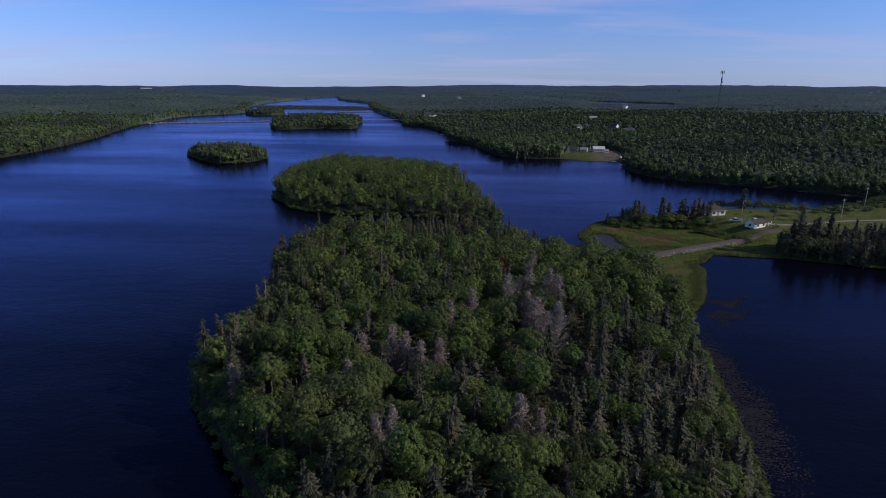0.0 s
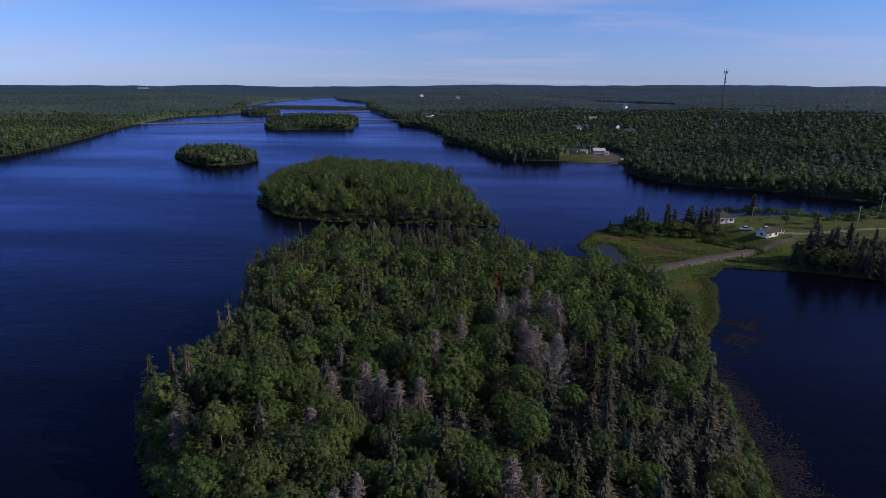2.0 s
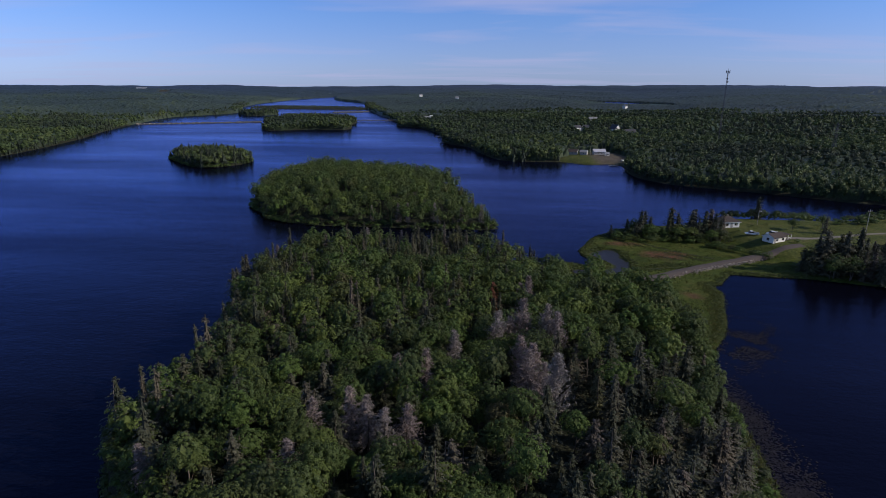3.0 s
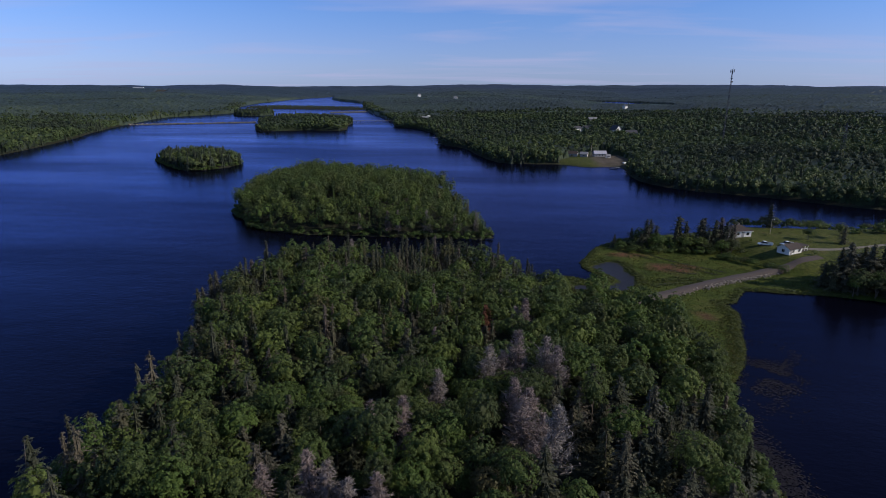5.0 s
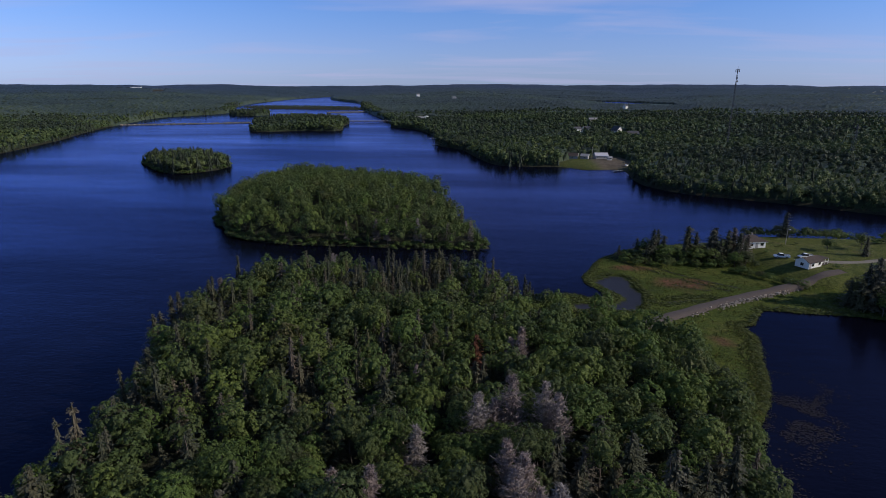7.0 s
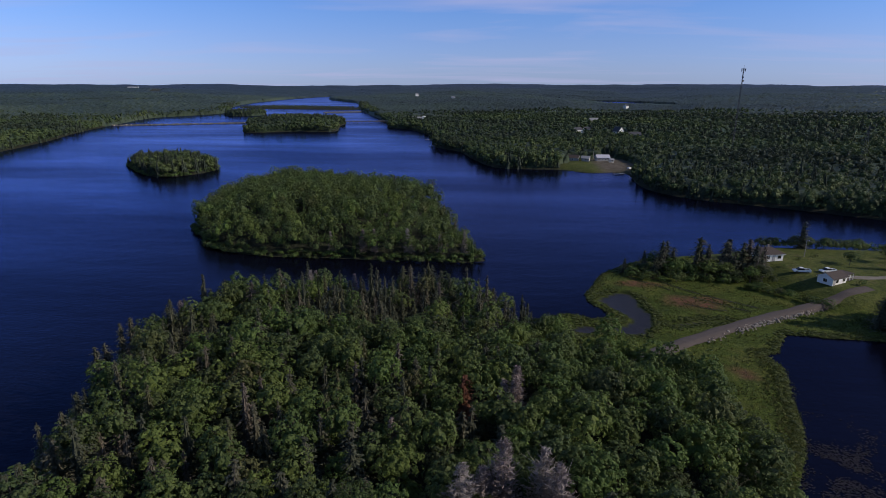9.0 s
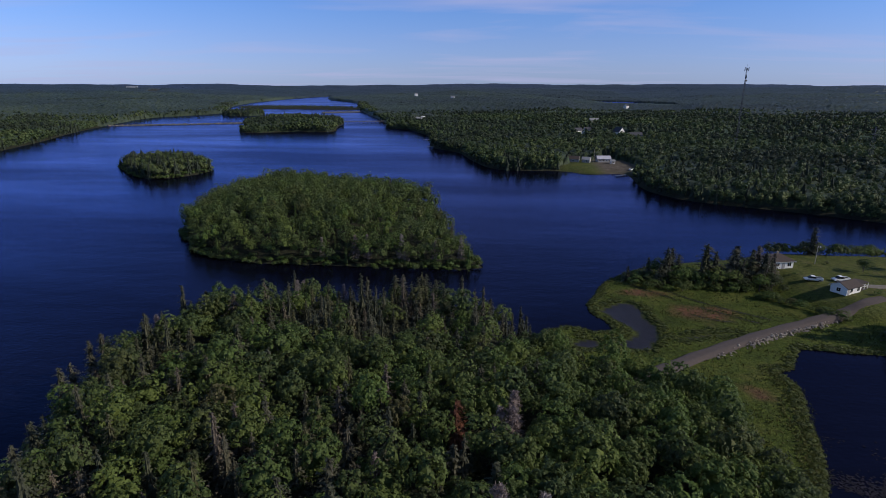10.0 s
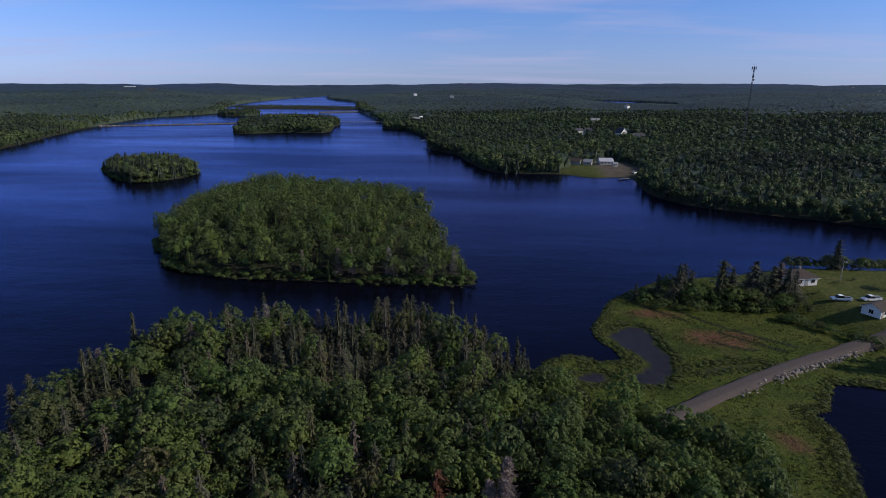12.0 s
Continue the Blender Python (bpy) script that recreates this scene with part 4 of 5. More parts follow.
def shore_bushes(name, label, q, size):
    """Low growth joined into one mesh."""
    pats = [fuzzy_crown(rng, 56, 0.36, 2.4, 1.4, 0.4) for _ in range(3)]
    rows = np.c_[q, height(q) - 0.2, rng.uniform(0.5, 1.2, len(q)) * size, rng.integers(0, 3, len(q)), rng.uniform(0.0, 0.6, len(q))]
    return wood(name, label, rows, pats, LEAF, "bushes")


def ground_at(x, y):
    return float(height(np.array([[x, y]], float))[0])


def window(parent, c, size, face, name="window"):
    """A framed window on a wall; face: 'x' or 'y', the way that it looks, with its sign."""
    sx, sz = size
    t = 0.07
    along = (lambda w, d, h: (d, w, h)) if face[1] == "x" else (lambda w, d, h: (w, d, h))
    bm = block(c, along(sx + 0.16, t, sz + 0.16), 0.015)
    w = part(name, bm, WHITE, parent)
    sign = 1 if face[0] == "+" else -1
    off = (sign * t / 2, 0, 0) if face[1] == "x" else (0, sign * t / 2, 0)
    for k in (-1, 1):
        side = (0, k * sx / 4, 0) if face[1] == "x" else (k * sx / 4, 0, 0)
        part("pane", block(np.add(np.add(c, off), side), along(sx / 2 - 0.05, 0.02, sz - 0.04)), GLASS, w)
    return w


def gabled(name, label, x, y, turn, length, depth, wall_h, rise, wall, roof, lift=0.0, category="house", windows=2, door=True, chimney=False, roof_label=""):
    """A house with a gabled roof: its ridge runs along its own x."""
    h = thing(name, label, category, x, y, ground_at(x, y) + lift - 0.15, turn)
    bm = bmesh.new()
    L, D = length / 2, depth / 2
    f = bm.faces.new([bm.verts.new(p) for p in ((-L, -D, 0), (-L, D, 0), (-L, D, wall_h), (-L, 0, wall_h + rise - 0.06), (-L, -D, wall_h))])
    made = bmesh.ops.extrude_face_region(bm, geom=[f])["geom"]
    bmesh.ops.translate(bm, vec=(length, 0, 0), verts=[g for g in made if isinstance(g, bmesh.types.BMVert)])
    bmesh.ops.recalc_face_normals(bm, faces=bm.faces)
    part("wall", bm, wall, h)
    over = 0.35
    slope = math.atan2(rise, D)
    for k in (-1, 1):
        run = (D + over) / math.cos(slope)
        bm = bmesh.new()
        m = Matrix.Translation((0, k * (D + over) / 2, wall_h + rise - math.tan(slope) * (D + over) / 2 + 0.07)) @ Matrix.Rotation(-k * slope, 4, "X") @ Matrix.Diagonal((length + 2 * over, run + 0.05, 0.12, 1))
        bmesh.ops.create_cube(bm, size=1, matrix=m)
        part("roof", bm, roof, h, roof_label)
    for k in (-1, 1):
        for s_ in (-1, 1):
            bm = rod((k * (L + over - 0.03), s_ * (D + over), wall_h - math.tan(slope) * over + 0.02), (k * (L + over - 0.03), 0, wall_h + rise + 0.03), 0.07, sides=4)
            part("bargeboard", bm, WHITE, h)
    for k in range(windows):
        px_ = (k + 0.5) / windows * length - L + (0.35 if door else 0)
        window(h, (px_, -D - 0.01, wall_h * 0.58), (min(1.1, length / windows * 0.5), 0.95), "-y")
    window(h, (-L - 0.01, 0, wall_h * 0.58), (1.0, 0.95), "-x")
    if door:
        d_ = part("door", block((-L + 0.75, -D - 0.02, 1.0), (0.9, 0.08, 2.0), 0.02), GREY_WALL, h)
        part("handle", rod((-L + 1.05, -D - 0.06, 1.0), (-L + 1.05, -D - 0.12, 1.0), 0.03), STEEL, d_)
    if chimney:
        part("chimney", block((L * 0.3, 0.3, wall_h + rise + 0.3), (0.5, 0.5, 1.3), 0.03), STONE, h)
    return h


# ---- the track over the marsh, its stones and the drive ----
def ribbon(name, label, pts, widths, lifts, material, crown=0.08, skirt=0.9):
    """A track: a low crowned strip with shoulders that run into the ground."""
    p = spline_open(pts, 1.2)
    n = len(p)
    u = np.linspace(0, len(pts) - 1, n)
    w, lift = np.interp(u, range(len(pts)), widths), np.interp(u, range(len(pts)), lifts)
    way = np.gradient(p, axis=0)
    way /= np.linalg.norm(way, axis=1, keepdims=True)
    side = np.c_[way[:, 1], -way[:, 0]]
    cols = []
    for k, (o, dz) in enumerate(((-1, None), (-0.5, 0), (-0.25, crown), (0.0, crown * 0.6), (0.25, crown), (0.5, 0), (1, None))):
        off = o * w + (np.sign(o) * skirt if dz is None else 0) + 0.12 * np.sin(u * 9 + k) * (dz is None or abs(o) == 0.5)
        if dz is None:
            off = np.sign(o) * (w / 2 + skirt) + 0.2 * np.sin(u * 7 + k)
        q = p + side * off[:, None]
        z = np.maximum(lift + dz, height(q) + 0.03) if dz is not None else np.minimum(height(q) - 0.25, lift - 0.3)
        cols.append(np.c_[q, z])
    v = np.stack(cols, 1)
    m = v.shape[1]
    i, j = np.meshgrid(np.arange(n - 1), np.arange(m - 1), indexing="ij")
    f = np.stack([i * m + j, i * m + j + 1, (i + 1) * m + j + 1, (i + 1) * m + j], -1).reshape(-1, 4)
    ob = joined(name, v.reshape(-1, 3), f, [material], smooth=True)
    return tagged(ob, label, "road", kind="structure"), p, side


def spline_open(pts, gap):
    p = np.array([np.subtract(np.multiply(2, pts[0]), pts[1]), *pts, np.subtract(np.multiply(2, pts[-1]), pts[-2])], float)
    out = []
    for i in range(1, len(p) - 2):
        a, b_, c, d = p[i - 1], p[i], p[i + 1], p[i + 2]
        n = max(2, int(np.linalg.norm(c - b_) / gap))
        for u in np.arange(n) / n:
            out.append(0.5 * (2 * b_ + (c - a) * u + (2 * a - 5 * b_ + 4 * c - d) * u * u + (3 * b_ - a - 3 * c + d) * u ** 3))
    return np.array(out + [p[-2]])


road, road_line, road_side = ribbon("road", "brown gravel track on a low bank across the marsh", [(24, 160), (33, 167.5), (45, 177.5), (57, 186), (72.5, 196), (87, 204), (100, 210.5), (112, 216)],
                                    [2.2, 2.3, 2.4, 2.5, 2.5, 2.5, 2.6, 2.8], [1.4, 1.1, 1.0, 1.0, 1.0, 1.1, 1.7, 3.0], GRAVEL)
drive, _, _ = ribbon("drive", "pale gravel drive across the lawn", [(109, 226.5), (114, 224.5), (122, 225), (134, 229), (150, 234), (190, 238)], [3.0, 2.2, 1.7, 1.6, 1.6, 1.6], [3.3] * 6, PALE_GRAVEL, 0.03, 0.3)


def rock_mesh(seed):
    r = np.random.default_rng(seed)
    bm = bmesh.new()
    bmesh.ops.create_icosphere(bm, subdivisions=1, radius=0.5)
    for v in bm.verts:
        v.co = v.co * float(r.uniform(0.7, 1.1))
        v.co.z *= 0.7
    me = bpy.data.meshes.new("stone")
    bm.to_mesh(me)
    bm.free()
    me.materials.append(STONE)
    return me


ROCKS = [rock_mesh(k) for k in range(5)]
for k in range(len(road_line) - 1):
    if 56 < road_line[k, 0] < 94:
        thick = 12 if 66 < road_line[k, 0] < 90 else 2
        for _ in range(thick):
            off = float(rng.uniform(1.4, 2.6))
            x, y = road_line[k] + road_side[k] * off + rng.uniform(-0.6, 0.6, 2)
            ob = new("stone", ROCKS[int(rng.integers(5))])
            ob.parent = road
            s_ = float(rng.uniform(0.25, 0.6) + 0.5 * rng.uniform() ** 4)
            ob.matrix_world = pose(x, y, 1.0 - (off - 1.3) * 0.55, rng.uniform(0, 40), rng.uniform(0, 40), rng.uniform(0, 360)) @ Matrix.Diagonal((s_, s_ * float(rng.uniform(0.6, 1)), s_, 1))


# ---- marsh growth, reeds and lily pads ----
def tufts(name, label, q, size, material, blades=5, tint=None, category="grass", lean=0.5):
    """Clumps of narrow blades."""
    n = len(q)
    z = height(q)
    c = np.repeat(np.c_[q, z], blades, 0)
    sz = np.repeat(size, blades) * rng.uniform(0.7, 1.3, n * blades)
    a = rng.uniform(0, 2 * np.pi, n * blades)
    out = np.c_[np.cos(a), np.sin(a)]
    foot = c.copy()
    foot[:, :2] += out * (sz * 0.22)[:, None]
    tip = foot.copy()
    tip[:, :2] += out * (sz * lean * rng.uniform(0.4, 1.1, n * blades))[:, None]
    tip[:, 2] += sz
    w = np.c_[-out[:, 1], out[:, 0], np.zeros(n * blades)] * (sz * 0.22)[:, None]
    v = np.stack([foot - w, foot + w, tip], 1).reshape(-1, 3)
    t = np.repeat(rng.uniform(0, 0.999, n) if tint is None else tint, blades * 3)
    ob = joined(name, v, np.arange(len(v)).reshape(-1, 3), [material], floats={"tint": t})
    return tagged(ob, label, category, kind="stuff")


q = rng.uniform((14, 140), (104, 250), (52000, 2))
d = inland(q)
on_road = np.min(np.abs((q[:, None] - road_line[None, ::3])).sum(2), axis=1) < 2.6
marsh = (d > 0.15) & (signed(CAPE_WOOD, q) < 1) & (signed(YARD, q) < 0) & ~on_road
rim = marsh & (d < 2.3) & (rng.uniform(size=len(q)) < np.clip(1.25 - 0.45 * d + 0.4 * wobble(q, 2.0, 5), 0, 1))
wet = marsh & (rng.uniform(size=len(q)) < np.clip(0.16 + 0.35 * wobble(q, 3.0, 2), 0, 1))
tufts("marsh_grass", "short sedge scattered over the marsh", q[wet], 0.3 * rng.uniform(0.6, 1.2, wet.sum()), SEDGE, 5)


def mounds(name, label, q, size, tint):
    """Rounded cushions of sedge."""
    pats = [broad_crown(rng, 1, 7, 30, 0.14, 0.5, 0.56, 0.2, -0.3) for _ in range(4)]
    rows = np.c_[q, height(q) - 0.05, size, rng.integers(0, 4, len(q)), tint]
    return wood(name, label, rows, pats, SEDGE, "grass")


k = np.flatnonzero(rim)[:2800]
mounds("sedge_cushions", "rounded green sedge cushions along the marsh edges", q[k], rng.uniform(0.5, 1.0, len(k)) + 0.9 * rng.uniform(size=len(k)) ** 3, rng.uniform(0, 0.5, len(k)))
k = np.flatnonzero(marsh & (wobble(q, 4.0, 2) > 0.25) & (rng.uniform(size=len(q)) < 0.06))
mounds("sedge_hummocks", "low green hummocks over the wet meadow", q[k], rng.uniform(0.3, 0.7, len(k)), rng.uniform(0.2, 0.999, len(k)))
PEAT = plain("wet_peat", (0.012, 0.01, 0.009), 0.6, scale=1.5, vary=0.4)
for pts in ([(49, 231), (52, 226.5), (57, 221.2), (60, 217.6)], [(55.5, 231), (59, 225.5), (63, 219.5), (67, 215.2), (72, 211), (79, 205.6)], [(64.5, 212.5), (69, 208.4), (75.5, 203)], [(61, 207), (66, 204), (70, 203.4)]):
    p = spline_open(pts, 0.7)
    way = np.gradient(p, axis=0)
    side = np.c_[way[:, 1], -way[:, 0]] / np.linalg.norm(way, axis=1, keepdims=True)
    half = 0.1 + 0.24 * np.abs(wobble(p, 1.1, 3))[:, None]
    edges = [p - side * half, p + side * half]
    v = np.stack([np.c_[e, height(e) + 0.07] for e in edges], 1).reshape(-1, 3)
    i = np.arange(len(p) - 1)
    f = np.stack([2 * i, 2 * i + 1, 2 * i + 3, 2 * i + 2], -1)
    tagged(joined("ditch", v, f, [PEAT]), "narrow dark peat ditch through the marsh", "ditch", kind="structure")
    k = np.repeat(np.arange(len(p)), 2)
    q2 = p[k] + side[k] * (np.where(np.arange(len(k)) % 2, 1, -1) * rng.uniform(0.4, 0.8, len(k)))[:, None] + rng.normal(0, 0.12, (len(k), 2))
    mounds("ditch_grass", "rank grass along shallow marsh ditches", q2, rng.uniform(0.4, 0.8, len(k)), rng.uniform(0, 0.4, len(k)))
q = rng.uniform((30, 60), (72, 182), (30000, 2))
d = inland(q)
fringe = (d > -0.7) & (d < 4.0) & (q[:, 0] > 34)
tufts("shore_reeds", "yellow-green reeds fringing the bay", q[fringe], rng.uniform(0.2, 0.4, fringe.sum()), SEDGE, 4, lean=0.9)
k = np.flatnonzero(fringe)[:1500]
mounds("shore_sedge", "yellow-green sedge cushions fringing the bay", q[k], rng.uniform(0.35, 0.9, len(k)), rng.uniform(0.2, 0.8, len(k)))

q = rng.uniform((38, 66), (78, 170), (190000, 2))
d = inland(q)
dense = np.exp(-(((q[:, 1] - 90) / 13) ** 2)) * step(d, -8, -2.5) * (0.65 + 0.5 * wobble(q, 2.2)) + 0.8 * np.exp(-(((q[:, 1] - 112) / 8) ** 2)) * step(d, -6.5, -2) + 0.5 * np.exp(-(((q[:, 1] - 140) / 9) ** 2)) * step(d, -14, -7) * step(wobble(q, 3), -0.3, 0.4)
q = q[(d < -0.1) & (rng.uniform(size=len(q)) < 1.0 * dense)]
a = np.linspace(0, 2 * np.pi, 7)[:-1]
r = rng.uniform(0.08, 0.2, len(q))
ringv = np.stack([np.cos(a), np.sin(a), 0 * a], -1)[None] * r[:, None, None] + np.c_[q, np.full(len(q), 0.02)][:, None]
tilt = rng.normal(0, 0.18, (len(q), 1)) * np.cos(a + 1)[None] * r[:, None]
ringv[:, :, 2] += np.abs(tilt)
hexes = np.arange(len(q) * 6).reshape(-1, 6)
tagged(joined("lily_pads", ringv.reshape(-1, 3), hexes, [PAD]), "brown and green lily pads floating in the shallows", "lily pads", kind="stuff")


# ---- trees and bushes round the lawn ----
for kind, x, y, s_ in (("spruce_tree", 50.5, 232, 0.45), ("bush", 53, 233, 1.2), ("bush", 55.5, 231, 1.3), ("spruce_tree", 61, 231, 0.95), ("maple_tree", 64.5, 230, 0.7), ("maple_tree", 59, 233, 0.6), ("spruce_tree", 57, 235, 0.6),
                       ("maple_tree", 68, 234, 0.6), ("spruce_tree", 72, 231.5, 1.05), ("maple_tree", 74, 228.5, 0.8), ("spruce_tree", 76, 234, 0.8), ("spruce_tree", 79.5, 231, 1.1), ("spruce_tree", 82, 235, 0.95),
                       ("spruce_tree", 84, 230, 1.0), ("spruce_tree", 87.5, 229.5, 1.0), ("maple_tree", 85.5, 226, 0.6), ("maple_tree", 81, 226.5, 0.5), ("spruce_tree", 90, 231, 0.7), ("maple_tree", 69.5, 229.5, 0.55), ("spruce_tree", 66, 236, 0.75), ("spruce_tree", 63, 233.5, 0.9), ("spruce_tree", 59, 229.5, 0.55), ("spruce_tree", 74.5, 231, 0.85), ("spruce_tree", 81.5, 229, 0.85), ("spruce_tree", 92, 234, 0.65), ("maple_tree", 78, 228, 0.55), ("maple_tree", 89, 227, 0.5), ("spruce_tree", 87, 233, 0.95),
                       ("spruce_tree", 113, 253, 0.75), ("maple_tree", 118.6, 236.5, 0.5), ("maple_tree", 131, 239, 0.55), ("spruce_tree", 128, 232, 0.5)):
    plant(kind, x, y, ground_at(x, y) - (0.9 if kind == "maple_tree" else 0.2), s_ * 1.3, float(rng.uniform(0, 360)), "trees round the lawn", wide=float(rng.uniform(1.2, 1.6)) if kind == "spruce_tree" else 1.3)
for k in range(30):
    x, y = 52 + k * 1.35, 228.5 + 3.5 * math.sin(k * 1.9)
    plant("bush", x, y, ground_at(x, y) - 0.2, float(rng.uniform(0.8, 1.5)), float(rng.uniform(0, 360)), "bushes along the lawn")
for k in range(17):
    u = k / 16
    x, y = 82.5 + 14.5 * u, 221 - 13.5 * u + 1.5 * math.sin(u * 5)
    plant("bush", x + float(rng.uniform(-0.7, 0.7)), y + float(rng.uniform(-0.7, 0.7)), ground_at(x, y) - 0.1, float(rng.uniform(0.7, 1.25)), float(rng.uniform(0, 360)), "bushes along the lawn")
for k in range(22):
    x = 101 + k * 1.75
    y = 254.5 + 1.2 * math.sin(k) + (0.9 * (k - 14) if k > 14 else 0)
    plant("bush", x, y, ground_at(x, y) - 0.1, float(rng.uniform(1.1, 2.0)), float(rng.uniform(0, 360)), "bushes on the far shore")
for x, y, s_ in ((97.8, 233.2, 0.4), (105.7, 240, 0.45), (112.3, 243, 0.4), (134, 243, 0.9), (140, 246, 1.0), (111, 217.5, 0.7)):
    plant("bush", x, y, ground_at(x, y) - 0.05, s_, float(rng.uniform(0, 360)), "shrubs on the lawn")
# the wood on the bay's far side
q = scatter(101, 190, 176, 216, 3.6, rng)
d = inland(q)
q = q[(d > 1.0) & (q[:, 1] < 200 + 0.28 * (q[:, 0] - 105) - 4 * np.exp(-((q[:, 0] - 103) / 4) ** 2))]
z = height(q)
for k in np.argsort(q[:, 0])[:70]:
    kind = "spruce_tree" if rng.uniform() < 0.75 else "maple_tree"
    plant(kind, float(q[k, 0]), float(q[k, 1]), float(z[k]) - 0.4, float(rng.uniform(0.75, 1.15)) * (1.0 if kind == "spruce_tree" else 0.75), float(rng.uniform(0, 360)), "trees beside the bay", wide=1.3)
for x, y, s_ in ((103.5, 196, 1.2), (106, 193, 1.55), (109, 197, 1.5), (107.5, 189, 1.35), (112, 193, 1.6), (114, 199, 1.45), (111, 187, 1.3), (117, 195, 1.55)):
    plant("spruce_tree" if s_ > 1.4 else "maple_tree", x, y, ground_at(x, y) - 0.4, s_ * (1.0 if s_ > 1.4 else 0.7), float(rng.uniform(0, 360)), "trees beside the bay", wide=1.35)
k = np.argsort(q[:, 0])[70:]
wood("bay_wood", "mixed trees on low ground beside the bay", np.c_[q[k], z[k] - 0.1, rng.uniform(0.6, 0.95, len(k)), rng.integers(0, 10, len(k)), rng.uniform(0, 0.9, len(k))], patterns(1, 9, 6, 6, 200, 0.5), FOREST)
q = scatter(140, 240, 236, 292, 3.6, rng)
q = q[(inland(q) > 0.5) & (q[:, 1] > 243 + 0.25 * (q[:, 0] - 140)) & (rng.uniform(size=len(q)) < 0.7)]
shore_bushes("far_shore_bushes", "tall rounded alder bushes along the far shore", q, 1.6)
q = rng.uniform((-72, 30), (52, 215), (22000, 2))
d = inland(q)
q = q[(d > -0.7) & (d < 4.0) & (signed(CAPE_WOOD, q) > -3) & ((q[:, 0] < 0) | (q[:, 1] < 135))][:2300]
shore_bushes("shore_bushes", "low alder bushes overhanging the water", q, 1.0)
q = rng.uniform((-250, 390), (-168, 474), (6000, 2))
d = signed(ROUND_ISLE, q)
shore_bushes("small_island_bushes", "low bushes round the small island's shore", q[(d > -0.6) & (d < 4.5)][:420], 1.3)
q = rng.uniform((-122, 232), (14, 380), (9000, 2))
d = signed(BIG_ISLE, q)
shore_bushes("island_bushes", "low bushes round the island's shore", q[(d > -0.8) & (d < 4.0)][:700], 1.2)


# ---- house, hut, cars and post on the lawn ----
hut = gabled("hut", "small white hut with a brown shingled gable roof on the lawn", 104.2, 220, 30, 6.2, 4.2, 2.0, 1.1, WHITE, SHINGLE, category="hut", windows=2)
porch = thing("porch", "open timber porch with rails beside the hut", "porch", 109, 222.6, ground_at(109, 222.5), 30)
part("deck", block((0, 0, 0.15), (3.2, 3.2, 0.14), 0.02), DARK_WOOD, porch)
for x in (-1.5, 0, 1.5):
    for y in (-1.5, 1.5):
        part("post", block((x, y, 1.05), (0.12, 0.12, 1.9), 0.01), WHITE, porch)
for y in (-1.5, 1.5):
    part("rail", block((0, y, 1.0), (3.0, 0.07, 0.09), 0.01), WHITE, porch)
part("canopy", block((0, 0, 2.0), (3.4, 3.4, 0.1), 0.03), SHINGLE, porch)

home = thing("bungalow", "white bungalow with a brown hipped roof beside spruces", "house", 95.5, 240.5, ground_at(95.5, 240.5) - 0.1, 12)
home.scale = (1.05, 1.05, 1.05)
part("wall", block((0, 0, 1.1), (8.0, 5.4, 2.2), 0.02), WHITE, home)
bm = bmesh.new()
lo = [bm.verts.new(p) for p in ((-4.5, -3.2, 2.2), (4.5, -3.2, 2.2), (4.5, 3.2, 2.2), (-4.5, 3.2, 2.2))]
hi = [bm.verts.new(p) for p in ((-1.6, 0, 3.8), (1.6, 0, 3.8))]
for f in ((lo[0], lo[1], hi[1], hi[0]), (lo[1], lo[2], hi[1]), (lo[2], lo[3], hi[0], hi[1]), (lo[3], lo[0], hi[0]), (lo[3], lo[2], lo[1], lo[0])):
    bm.faces.new(f)
part("roof", bm, SHINGLE, home)
part("fascia", block((0, 0, 2.1), (8.9, 6.3, 0.16), 0.02), WHITE, home)
part("chimney", block((1.0, 0.5, 3.8), (0.5, 0.5, 1.0), 0.04), STONE, home)
for x in (-2.8, -0.9, 2.7):
    window(home, (x, -2.71, 1.25), (1.1, 0.9), "-y")
for y in (-1.3, 1.3):
    window(home, (-4.01, y, 1.25), (1.0, 0.9), "-x")
d_ = part("door", block((0.9, -2.73, 1.0), (0.9, 0.08, 1.9), 0.02), GREY_WALL, home)
part("handle", rod((1.2, -2.78, 1.0), (1.2, -2.84, 1.0), 0.03), STEEL, d_)


